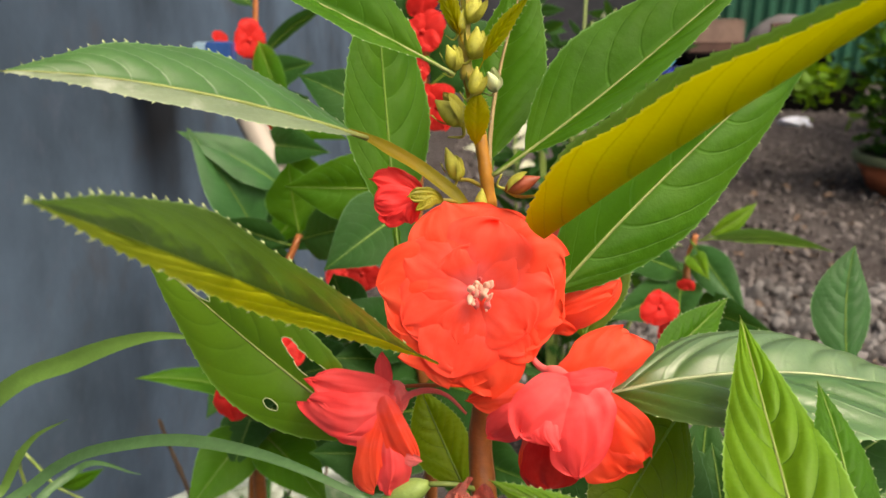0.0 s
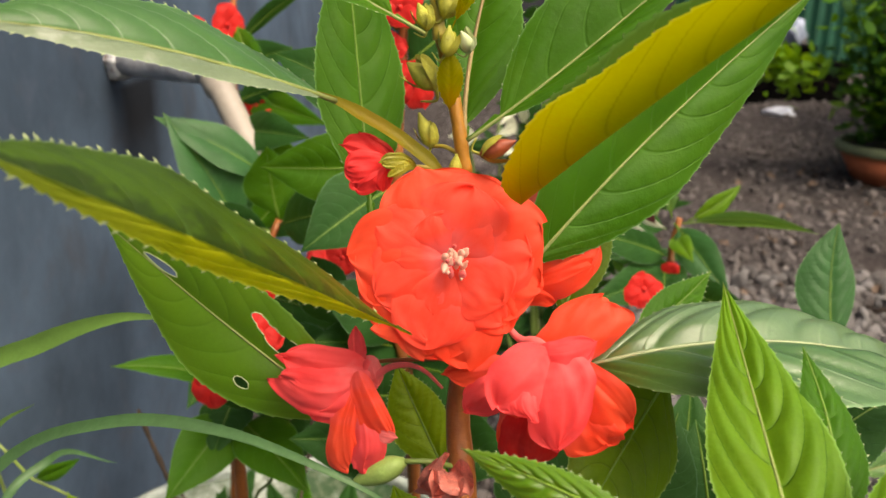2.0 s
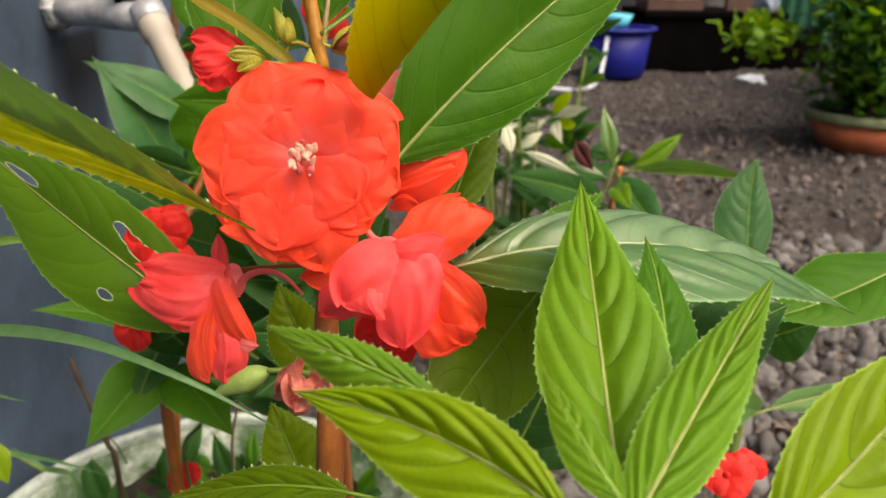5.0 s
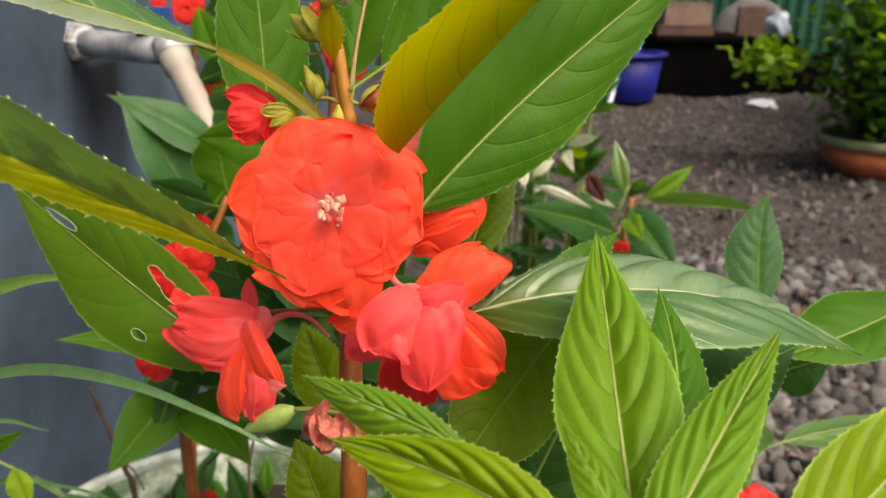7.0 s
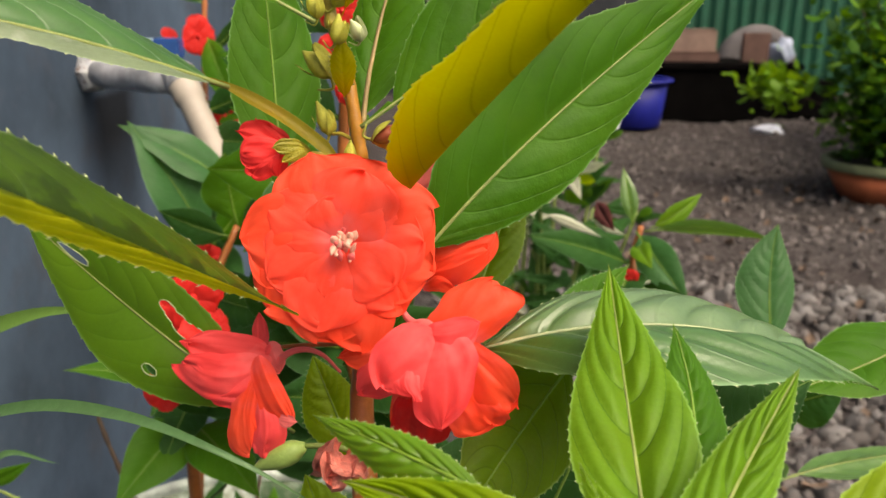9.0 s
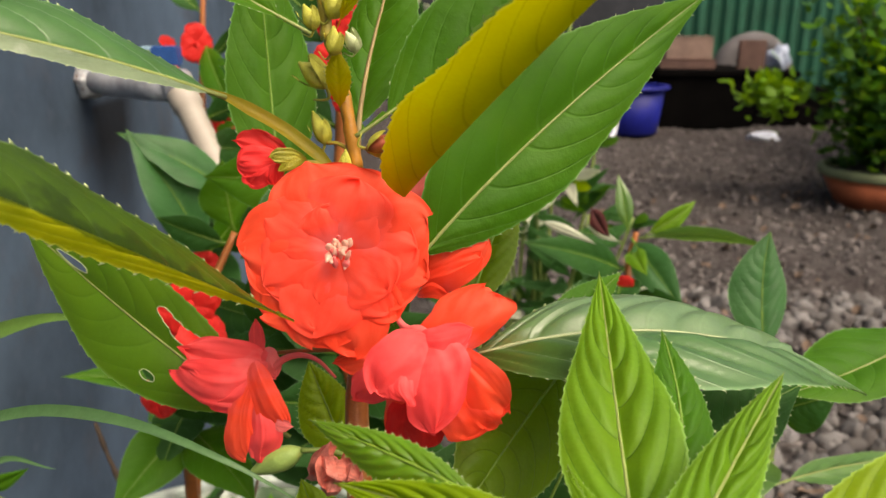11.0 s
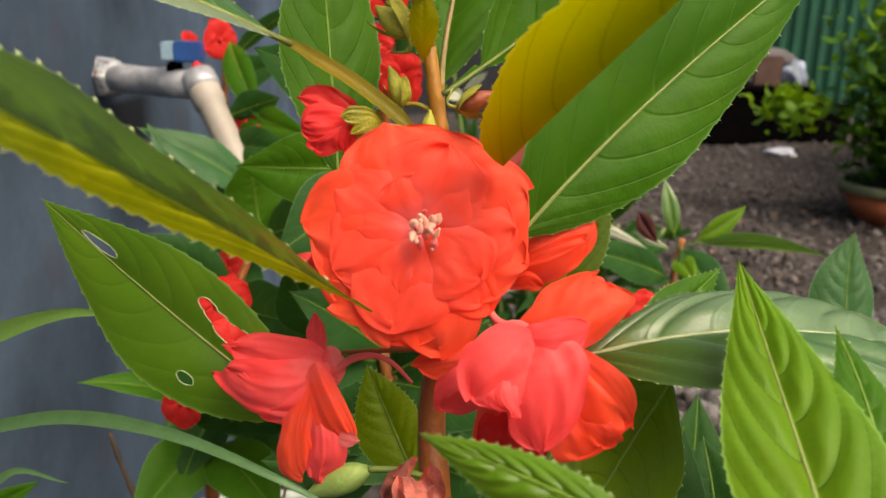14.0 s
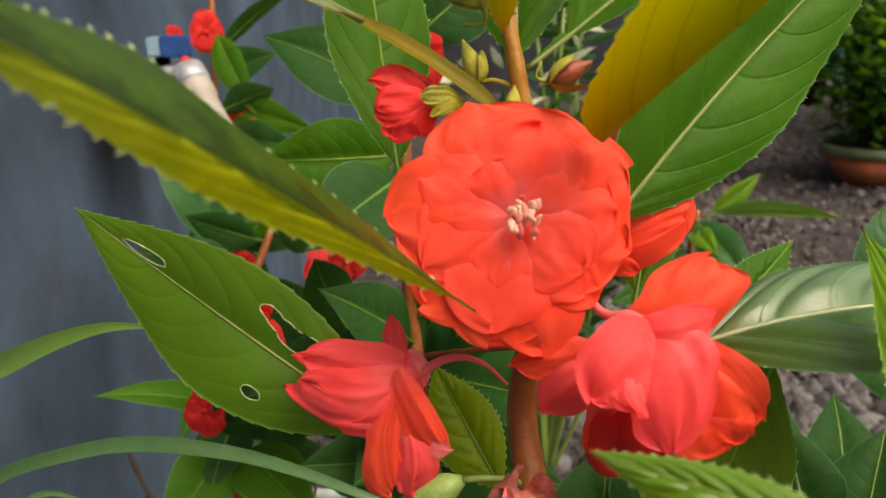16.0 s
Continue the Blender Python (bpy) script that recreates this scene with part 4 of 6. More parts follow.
side_flower(6, ((0.0300, 0.1900, 0.6748), (0.0297, 0.1863, 0.6700)), [
    ((0.031, 0.19, 0.6665), (0.0372, 0.192, 0.6766), (0.0441, 0.196, 0.6846), (0.0296, 0.195, 0.6781), (0.0506, 0.194, 0.6762), PETAL, 0.10),
    ((0.0345, 0.1870, 0.6717), (0.0431, 0.1810, 0.6652), (0.0490, 0.1780, 0.6586), (0.0356, 0.1810, 0.6534), (0.0472, 0.1800, 0.6687), PETAL, 0.12),
    ((0.0330, 0.1840, 0.6653), (0.0393, 0.1800, 0.6571), (0.0442, 0.1780, 0.6530), (0.0337, 0.1800, 0.6508), (0.0469, 0.1780, 0.6581), PETAL, 0.10),
    ((0.0288, 0.1870, 0.6623), (0.0252, 0.1840, 0.6530), (0.0251, 0.1860, 0.6425), (0.0185, 0.1870, 0.6511), (0.0346, 0.1840, 0.6510), PETAL_RED, 0.08),
    ((0.0230, 0.1880, 0.6619), (0.0227, 0.1860, 0.6532), (0.0201, 0.1890, 0.6436), (0.0182, 0.1890, 0.6541), (0.0295, 0.1850, 0.6513), PETAL, 0.08),
    ((0.0200, 0.1930, 0.6684), (0.0125, 0.1940, 0.6659), (0.0044, 0.1970, 0.6631), (0.0132, 0.1930, 0.6619), (0.0124, 0.1960, 0.6685), PETAL, 0.06),
    ((0.0208, 0.1900, 0.6641), (0.0149, 0.1890, 0.6611), (0.0098, 0.1910, 0.6556), (0.0184, 0.1900, 0.6560), (0.0119, 0.1910, 0.6645), PETAL_PINK, 0.08),
    ((0.0302, 0.1830, 0.6750), (0.0319, 0.1760, 0.6659), (0.0312, 0.1730, 0.6553), (0.0235, 0.1780, 0.6637), (0.0399, 0.1760, 0.6706), PETAL_PINK, 0.10),
    ((0.0277, 0.1840, 0.6753), (0.0343, 0.1810, 0.6766), (0.0402, 0.1820, 0.6790), (0.0342, 0.1780, 0.6697), (0.0330, 0.1840, 0.6791), PETAL_PINK, 0.06),
    ((0.0299, 0.1840, 0.6755), (0.0222, 0.1780, 0.6713), (0.0167, 0.1760, 0.6654), (0.0276, 0.1770, 0.6654), (0.0178, 0.1800, 0.6766), PETAL_PINK, 0.16),
    ((0.0235, 0.1780, 0.6698), (0.0222, 0.1750, 0.6664), (0.0244, 0.1740, 0.6630), (0.0189, 0.1760, 0.6653), (0.0260, 0.1750, 0.6646), PETAL_PINK, 0.05),
], "coral and scarlet flower nodding below the large one", 0.12)
side_flower(7, ((0.0300, 0.2150, 0.6830), (0.0330, 0.2130, 0.6840)), [
    ((0.0258, 0.2130, 0.6827), (0.0359, 0.2100, 0.6885), (0.0464, 0.2130, 0.6944), (0.0407, 0.2110, 0.6816), (0.0351, 0.2120, 0.6941), PETAL, 0.08),
    ((0.0261, 0.2130, 0.6810), (0.0351, 0.2090, 0.6840), (0.0441, 0.2100, 0.6885), (0.0371, 0.2100, 0.6790), (0.0374, 0.2090, 0.6892), PETAL, 0.10),
    ((0.0407, 0.2130, 0.6876), (0.0438, 0.2140, 0.6935), (0.0475, 0.2160, 0.6985), (0.0412, 0.2150, 0.6927), (0.0480, 0.2130, 0.6949), PETAL, 0.06),
    ((0.0270, 0.2130, 0.6776), (0.0313, 0.2100, 0.6803), (0.0352, 0.2110, 0.6775), (0.0297, 0.2110, 0.6763), (0.0336, 0.2100, 0.6836), PETAL, 0.06),
    ((0.0251, 0.2160, 0.7046), (0.0302, 0.2160, 0.7078), (0.0346, 0.2180, 0.7129), (0.0321, 0.2170, 0.7012), (0.0266, 0.2170, 0.7107), PETAL_BLUSH, 0.05),
], "scarlet flower half hidden behind the stem")


side_flower(8, ((-0.0072, 0.2150, 0.7138), (-0.0100, 0.2135, 0.7146)), [
    ((-0.0097, 0.214, 0.7171), (-0.0131, 0.214, 0.7201), (-0.0167, 0.215, 0.723), (-0.0154, 0.213, 0.7188), (-0.0104, 0.214, 0.7207), PETAL_DEEP, 0.04),
    ((-0.0098, 0.213, 0.7167), (-0.0152, 0.212, 0.7186), (-0.021, 0.212, 0.7204), (-0.0151, 0.211, 0.7146), (-0.0157, 0.213, 0.7229), PETAL_DEEP, 0.05),
    ((-0.0098, 0.211, 0.7161), (-0.0151, 0.209, 0.7158), (-0.021, 0.209, 0.7152), (-0.0163, 0.209, 0.7114), (-0.0165, 0.21, 0.7198), PETAL_DEEP, 0.06),
    ((-0.0099, 0.211, 0.7155), (-0.0135, 0.209, 0.7132), (-0.0181, 0.209, 0.7098), (-0.0127, 0.21, 0.7096), (-0.0173, 0.209, 0.7141), PETAL_DEEP, 0.05),
    ((-0.0094, 0.21, 0.7163), (-0.0111, 0.209, 0.7135), (-0.0115, 0.21, 0.7093), (-0.009, 0.21, 0.7118), (-0.0135, 0.209, 0.7126), PETAL_DEEP, 0.05),
    ((-0.0029, 0.212, 0.7156), (-0.0074, 0.209, 0.7173), (-0.0117, 0.207, 0.7171), (-0.0066, 0.209, 0.715), (-0.0078, 0.209, 0.7194), SEPAL, 0.10),
    ((-0.0033, 0.212, 0.7159), (-0.0063, 0.209, 0.7156), (-0.0092, 0.208, 0.7137), (-0.0059, 0.209, 0.7141), (-0.0069, 0.209, 0.717), SEPAL, 0.08),
], "red flower about to open, with an olive sepal", 0.14)


# stalks, buds and pods of the balsam in front
tube("flower_stalk", [(-0.0167, 0.212, 0.6589), (-0.0062, 0.209, 0.6611), (0.01, 0.206, 0.663)], 0.0006, STEM_RED, main_plant, "thin reddish stalk", 0.0007, 12, 6)
tube("flower_spur", [(-0.015, 0.209, 0.6554), (-0.0107, 0.207, 0.6597), (-0.0056, 0.205, 0.6616), (-0.0007, 0.203, 0.6607), (0.0041, 0.201, 0.6565)], 0.0012, PETAL_BLUSH, main_plant, "curved pink spur", 0.0004, 16, 7)
tube("flower_spur", [(0.0217, 0.199, 0.6791), (0.0214, 0.198, 0.6759), (0.0232, 0.196, 0.6739), (0.0262, 0.193, 0.6736)], 0.0006, PETAL_BLUSH, main_plant, "curved pink spur", 0.0012, 14, 7)
link_mesh("flower_base", *pod_mesh((0.0241, 0.195, 0.6734), (0.03, 0.19, 0.6748), 0.0016), PETAL_BLUSH, main_plant, "pale pink swollen flower base")
tube("flower_stalk", [(0.0057, 0.2146, 0.7125), (0.0005, 0.2142, 0.7141), (-0.0039, 0.2134, 0.7146)], 0.0007, STEM_YELLOW, main_plant, "", 0.0008, 8, 6)
bud(main_plant, (0.0029, 0.2194, 0.7344), (-0.0025, 0.2190, 0.7396), 0.0030, BUD_YELLOW, BUD_YELLOW, "plump yellow-green bud")
bud(main_plant, (0.0109, 0.2158, 0.7438), (0.0095, 0.2131, 0.7478), 0.0018, BUD_PALE, BUD_PALE, "pale green bud")
bud(main_plant, (0.0014, 0.2207, 0.7184), (-0.0010, 0.2210, 0.7260), 0.0021, BUD_YELLOW, BUD_YELLOW)
tube("flower_stalk", [(0.0084, 0.2161, 0.7176), (0.0047, 0.2187, 0.7190), (0.0019, 0.2208, 0.7187)], 0.0006, STEM_YELLOW, main_plant, "", 0.0006, 8, 6)
bud(main_plant, (0.0136, 0.2068, 0.7191), (0.0205, 0.2056, 0.7218), 0.0023, BUD_RED, BUD_YELLOW, "reddish bud in yellow sepals")
bud(main_plant, (0.0071, 0.2121, 0.7114), (0.0079, 0.2117, 0.7168), 0.0018, BUD_YELLOW)
for a, b, r in (((0.0048, 0.2144, 0.7520), (0.0059, 0.2143, 0.7580), .0023), ((0.0005, 0.2124, 0.7493), (-0.0010, 0.2120, 0.7542), .0019), ((0.0035, 0.2152, 0.7610), (0.0052, 0.2158, 0.7659), .0021), ((0.0010, 0.2154, 0.7582), (0.0001, 0.2161, 0.7638), .0018), ((0.0049, 0.2114, 0.7430), (0.0059, 0.2112, 0.7487), .0019)):
    bud(main_plant, a, b, r, BUD_YELLOW, BUD_YELLOW)
leaf(main_plant, (0.0058, 0.2122, 0.7486), (0.0113, 0.2115, 0.7592), (0.0186, 0.2102, 0.7680), (0.0097, 0.2118, 0.7601), (0.0130, 0.2112, 0.7583), LEAF_YELLOW, None, steps=48, teeth=14, label="small yellow-green young leaf")
leaf(main_plant, (0.0022, 0.2145, 0.7555), (-0.0015, 0.2134, 0.7652), (-0.0051, 0.2123, 0.7745), (-0.0037, 0.2134, 0.7652), (0.0009, 0.2134, 0.7649), LEAF_YELLOW, None, steps=48, teeth=14, label="small yellow-green young leaf")
leaf(main_plant, (0.0059, 0.2175, 0.7287), (0.0059, 0.2143, 0.7385), (0.0058, 0.2140, 0.7441), (0.0028, 0.2144, 0.7385), (0.0091, 0.2143, 0.7388), LEAF_YELLOW, None, steps=48, teeth=12, stalk=0.02, quilt=0.0002, label="small olive bract")
bud(main_plant, (-0.0063, 0.1991, 0.6349), (-0.0190, 0.1998, 0.6295), 0.0036, POD, None, "pale green seed pod", "seed_pod")
tube("flower_stalk", [(0.0075, 0.2018, 0.6313), (0.0008, 0.1989, 0.6349), (-0.0063, 0.1991, 0.6349)], 0.0008, STEM_GREEN, main_plant, "", 0.0008, 8, 6)
withered = link_mesh("flower", *pod_mesh((0.0040, 0.1914, 0.6378), (0.0005, 0.1874, 0.6316), 0.004), DRIED, main_plant, "withered brown-pink flower")
for k, (a, b) in enumerate((((0.0040, 0.1911, 0.6370), (-0.0022, 0.1864, 0.6349)), ((0.0049, 0.1902, 0.6376), (0.0025, 0.1830, 0.6309)), ((0.0058, 0.1893, 0.6381), (0.0106, 0.1840, 0.6347)), ((0.0043, 0.1896, 0.6389), (-0.0006, 0.1871, 0.6405)))):
    petal(withered, a, b, 0.009, Vector((0.02, 0, 0.75)) - Vector(a), DRIED, 0.3, 0.6, 0.25, 0.1, 300 + k)


# ---- tub with its soil ----
def lathe(profile, centre, sides=64):
    verts, faces = [], []
    for r, z in profile:
        for k in range(sides):
            a = 2 * math.pi * k / sides
            verts.append((centre[0] + r * math.cos(a), centre[1] + r * math.sin(a), centre[2] + z))
    for i in range(len(profile) - 1):
        for k in range(sides):
            a, b = i * sides + k, i * sides + (k + 1) % sides
            faces.append((a, b, b + sides, a + sides))
    return verts, faces


TUB = (-0.139, 0.542, 0.0)
tub = thing("plant_tub", TUB, "round white plastic tub, stained green with moss", "tub")
link_mesh("body", *lathe([(0.0, 0.0), (0.140, 0.0), (0.146, 0.01), (0.191, 0.277), (0.186, 0.277), (0.142, 0.02), (0.0, 0.02)], TUB), TUB_WHITE, tub)
link_mesh("rim", *lathe([(0.186, 0.273), (0.193, 0.273), (0.1948, 0.279), (0.193, 0.285), (0.187, 0.286), (0.1845, 0.281), (0.186, 0.273)], TUB), plain("white_rim", (0.36, 0.42, 0.38), 0.45, 60.0, 0.45), tub, "thin pale rolled rim")


def disc_soil():
    verts, faces = [(TUB[0], TUB[1], 0.240)], []
    for i in range(1, 15):
        for k in range(48):
            a, r = 2 * math.pi * k / 48, 0.178 * i / 14
            x, y = TUB[0] + r * math.cos(a), TUB[1] + r * math.sin(a)
            verts.append((x, y, 0.238 + 0.012 * noise.noise((x * 25, y * 25, 3))))
    for k in range(48):
        faces.append((0, 1 + k, 1 + (k + 1) % 48))
    for i in range(13):
        for k in range(48):
            a, b = 1 + i * 48 + k, 1 + i * 48 + (k + 1) % 48
            faces.append((a, a + 48, b + 48, b))
    tagged(link_mesh("potting_soil", verts, faces, POT_SOIL), "dark crumbly potting soil filling the tub", "soil")


disc_soil()


# ---- plants behind ----
def small_flower(parent, centre, radius, material, seed, label="", facing=None, count=5):
    n = Vector(facing) if facing else Vector((0.02, 0.0, 0.76)) - Vector(centre)
    n = n.normalized() + Vector((0.5 * math.sin(seed * 2.1), 0.0, 0.35 * math.cos(seed * 1.7)))
    lobes = [(360 / count * k + 17 * seed, radius * (0.82 + 0.30 * ((k * 7 + seed) % 3) / 2), radius * 1.22) for k in range(count)]
    return round_flower(parent, centre, n, lobes, material, None, (), None, seed, label, radius * 0.2, 0.3)


def back_balsam(foot, points, label, radius=0.0045):
    plant = thing("balsam_plant", foot, label, "plant", "balsams behind")
    tube("stem", [foot, *points], radius, STEM_RED, plant, "", radius * 0.55, 30, 8, 0.05)
    return plant


left_tall = back_balsam((-0.19, 0.63, 0.20), [(-0.1607, 0.5870, 0.3957), (-0.1777, 0.6705, 0.4608), (-0.1890, 0.7755, 0.5950), (-0.1945, 0.8257, 0.6886), (-0.1944, 0.8426, 0.7428), (-0.1920, 0.8729, 0.8405)], "balsam with red flowers behind, beside the wall tap")
small_flower(left_tall, (-0.1960, 0.8210, 0.7188), 0.0185, PETAL_RED, 1)
small_flower(left_tall, (-0.1640, 0.7705, 0.6482), 0.0150, PETAL_RED, 2)
small_flower(left_tall, (-0.1471, 0.7558, 0.6359), 0.0120, PETAL_RED, 3)
small_flower(left_tall, (-0.2328, 0.8466, 0.7195), 0.0080, PETAL_RED, 4)
for base, tip, width, mat, tilt in (
    ((-0.1332, 0.6801, 0.5957), (-0.2083, 0.6566, 0.6474), .044, LEAF_COOL, 0.5), ((-0.1593, 0.6658, 0.5479), (-0.2050, 0.6535, 0.6430), .060, LEAF_COOL, 0.4),
    ((-0.1845, 0.7717, 0.6506), (-0.1369, 0.7553, 0.6686), .036, LEAF_DARK, 0.2), ((-0.1566, 0.6562, 0.5509), (-0.1052, 0.6513, 0.6063), .036, LEAF_MID, 0.3),
    ((-0.1945, 0.8274, 0.6940), (-0.1217, 0.8427, 0.7486), .028, LEAF_DARK, 0.9), ((-0.1944, 0.8443, 0.7483), (-0.2319, 0.8429, 0.7749), .026, LEAF_DARK, 0.4),
    ((-0.1944, 0.8476, 0.7591), (-0.1478, 0.8528, 0.8128), .036, LEAF_DARK, 0.2), ((-0.1862, 0.7737, 0.6232), (-0.1172, 0.7209, 0.6271), .045, LEAF_DARK, -0.2),
    ((-0.1835, 0.7556, 0.5991), (-0.1282, 0.6806, 0.5641), .045, LEAF_DARK, 0.2), ((-0.1819, 0.7508, 0.5837), (-0.2042, 0.6939, 0.5339), .040, LEAF_DARK, -0.3),
    ((-0.1917, 0.8121, 0.6787), (-0.1380, 0.7954, 0.6965), .040, LEAF_DARK, -0.3),
    ((-0.1921, 0.8358, 0.7212), (-0.1521, 0.7726, 0.6560), .034, LEAF_MID, 0.3), ((-0.1895, 0.8053, 0.6573), (-0.1054, 0.7452, 0.6387), .040, LEAF_MID, 0.1), ((-0.1852, 0.7688, 0.6075), (-0.1019, 0.7099, 0.5930), .046, LEAF_MID, -0.2),
    ((-0.1836, 0.7428, 0.5579), (-0.1033, 0.6771, 0.5547), .044, LEAF_DARK, 0.1), ((-0.1836, 0.7364, 0.5373), (-0.1382, 0.6616, 0.5023), .044, LEAF_DARK, -0.2), ((-0.1791, 0.7015, 0.4928), (-0.2227, 0.6590, 0.4876), .036, LEAF_DARK, 0.3),
    ((-0.1802, 0.6953, 0.4727), (-0.1045, 0.6307, 0.4728), .050, LEAF_DARK, 0.0), ((-0.1785, 0.6767, 0.4468), (-0.2011, 0.6169, 0.4216), .042, LEAF_DARK, 0.2), ((-0.1767, 0.6614, 0.4315), (-0.1148, 0.5916, 0.4138), .050, LEAF_DARK, -0.1), ((-0.1791, 0.7093, 0.5179), (-0.2325, 0.6784, 0.5493), .035, LEAF_DARK, 0.4)):
    simple_leaf(left_tall, base, tip, width, mat, RIB_GREEN, tilt)

left_low = back_balsam((-0.14, 0.52, 0.20), [(-0.1235, 0.4565, 0.4505), (-0.1271, 0.4787, 0.4877), (-0.1272, 0.4990, 0.5194), (-0.1222, 0.5220, 0.5598), (-0.1050, 0.5452, 0.6019)], "shorter balsam with red flowers, leaves shaded by its neighbours")
small_flower(left_low, (-0.1329, 0.4393, 0.5290), 0.0130, PETAL_RED, 5)
small_flower(left_low, (-0.0958, 0.3986, 0.6027), 0.0170, PETAL_RED, 6)
small_flower(left_low, (-0.0884, 0.3931, 0.5857), 0.0140, PETAL_RED, 7)
small_flower(left_low, (-0.0519, 0.4556, 0.6052), 0.0110, PETAL_RED, 8)
small_flower(left_low, (-0.0801, 0.5401, 0.6061), 0.0120, PETAL_RED, 9)
small_flower(left_low, (-0.1286, 0.5465, 0.5746), 0.0130, PETAL_RED, 21)
small_flower(left_low, (-0.0711, 0.5247, 0.5789), 0.0150, PETAL_RED, 22)
small_flower(left_low, (-0.1266, 0.4782, 0.3951), 0.0120, PETAL_RED, 23)
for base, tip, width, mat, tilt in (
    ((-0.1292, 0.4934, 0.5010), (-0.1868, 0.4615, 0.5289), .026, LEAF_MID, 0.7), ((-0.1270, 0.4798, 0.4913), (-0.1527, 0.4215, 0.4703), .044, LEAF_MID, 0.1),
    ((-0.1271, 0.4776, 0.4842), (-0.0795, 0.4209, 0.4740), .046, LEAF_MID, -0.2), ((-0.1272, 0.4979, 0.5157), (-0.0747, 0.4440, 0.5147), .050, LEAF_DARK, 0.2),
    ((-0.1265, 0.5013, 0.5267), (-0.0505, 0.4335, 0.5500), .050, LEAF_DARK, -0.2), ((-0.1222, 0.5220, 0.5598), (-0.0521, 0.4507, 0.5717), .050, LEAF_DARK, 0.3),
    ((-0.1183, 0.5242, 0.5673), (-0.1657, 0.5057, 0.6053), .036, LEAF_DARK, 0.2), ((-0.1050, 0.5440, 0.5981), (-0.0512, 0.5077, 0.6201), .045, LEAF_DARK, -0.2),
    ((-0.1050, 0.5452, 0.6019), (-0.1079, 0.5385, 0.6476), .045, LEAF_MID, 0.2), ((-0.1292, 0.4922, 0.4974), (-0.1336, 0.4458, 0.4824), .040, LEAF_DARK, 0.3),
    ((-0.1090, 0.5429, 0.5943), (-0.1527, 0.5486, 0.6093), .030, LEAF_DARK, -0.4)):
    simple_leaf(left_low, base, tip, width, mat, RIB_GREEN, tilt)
# extra dark leaves, added to stand for deep shade behind the flowers
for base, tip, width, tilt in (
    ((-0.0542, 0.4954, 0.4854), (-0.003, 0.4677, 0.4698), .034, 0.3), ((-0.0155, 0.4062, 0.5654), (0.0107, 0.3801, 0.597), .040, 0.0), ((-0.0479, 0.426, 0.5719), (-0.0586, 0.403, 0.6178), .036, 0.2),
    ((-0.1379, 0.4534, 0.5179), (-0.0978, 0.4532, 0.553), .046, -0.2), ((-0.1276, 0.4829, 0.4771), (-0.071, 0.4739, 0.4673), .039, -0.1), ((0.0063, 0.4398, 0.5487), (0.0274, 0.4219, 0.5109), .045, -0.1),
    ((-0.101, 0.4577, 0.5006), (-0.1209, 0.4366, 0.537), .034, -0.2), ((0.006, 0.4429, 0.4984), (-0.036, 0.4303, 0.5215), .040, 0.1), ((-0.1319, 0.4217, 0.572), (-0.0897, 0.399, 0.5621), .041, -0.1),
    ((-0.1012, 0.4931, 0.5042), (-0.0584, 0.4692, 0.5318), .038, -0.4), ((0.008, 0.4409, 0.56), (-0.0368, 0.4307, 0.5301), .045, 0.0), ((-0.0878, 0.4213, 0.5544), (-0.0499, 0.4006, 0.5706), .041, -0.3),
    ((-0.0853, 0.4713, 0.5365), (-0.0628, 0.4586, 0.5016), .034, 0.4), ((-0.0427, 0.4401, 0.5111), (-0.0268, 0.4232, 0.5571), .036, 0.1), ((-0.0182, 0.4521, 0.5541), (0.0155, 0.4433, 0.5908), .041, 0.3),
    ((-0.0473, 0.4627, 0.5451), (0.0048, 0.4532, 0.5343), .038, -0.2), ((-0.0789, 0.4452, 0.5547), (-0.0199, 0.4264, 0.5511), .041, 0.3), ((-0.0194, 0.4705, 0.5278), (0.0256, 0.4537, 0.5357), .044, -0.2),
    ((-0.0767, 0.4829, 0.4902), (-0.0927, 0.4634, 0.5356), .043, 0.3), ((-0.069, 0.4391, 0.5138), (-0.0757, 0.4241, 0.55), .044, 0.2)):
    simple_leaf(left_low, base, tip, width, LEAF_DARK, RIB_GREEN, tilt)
vine = thing("vine", (-0.24, 0.46, 0.22), "thin trailing vine with small lime leaves beside the tub", "vine")
tube("stem", [(-0.24, 0.46, 0.22), (-0.264, 0.43, 0.4827), (-0.2422, 0.43, 0.4705), (-0.2217, 0.43, 0.4582), (-0.1998, 0.44, 0.4288)], 0.0012, STEM_GREEN, vine, "", 0.0009, 20, 6)
simple_leaf(vine, (-0.223, 0.43, 0.4615), (-0.2123, 0.42, 0.4397), .017, LEAF_LIME, None, 0.1)
simple_leaf(vine, (-0.2422, 0.43, 0.4705), (-0.2162, 0.43, 0.4833), .012, LEAF_MID, None, 0.3)

mid_tall = back_balsam((-0.01, 0.51, 0.20), [(-0.0097, 0.4118, 0.5171), (-0.0174, 0.4128, 0.5870), (-0.0166, 0.4263, 0.6762), (-0.0130, 0.4332, 0.7294), (-0.0114, 0.4393, 0.7801)], "balsam with a column of red flowers, behind the front one")
small_flower(mid_tall, (-0.0146, 0.4185, 0.7488), 0.0118, PETAL_RED, 11)
small_flower(mid_tall, (-0.0195, 0.4177, 0.7302), 0.0085, PETAL_RED, 12)
small_flower(mid_tall, (-0.0056, 0.4066, 0.7124), 0.0125, PETAL_RED, 13)
small_flower(mid_tall, (-0.0139, 0.4243, 0.7663), 0.0110, PETAL_RED, 14)
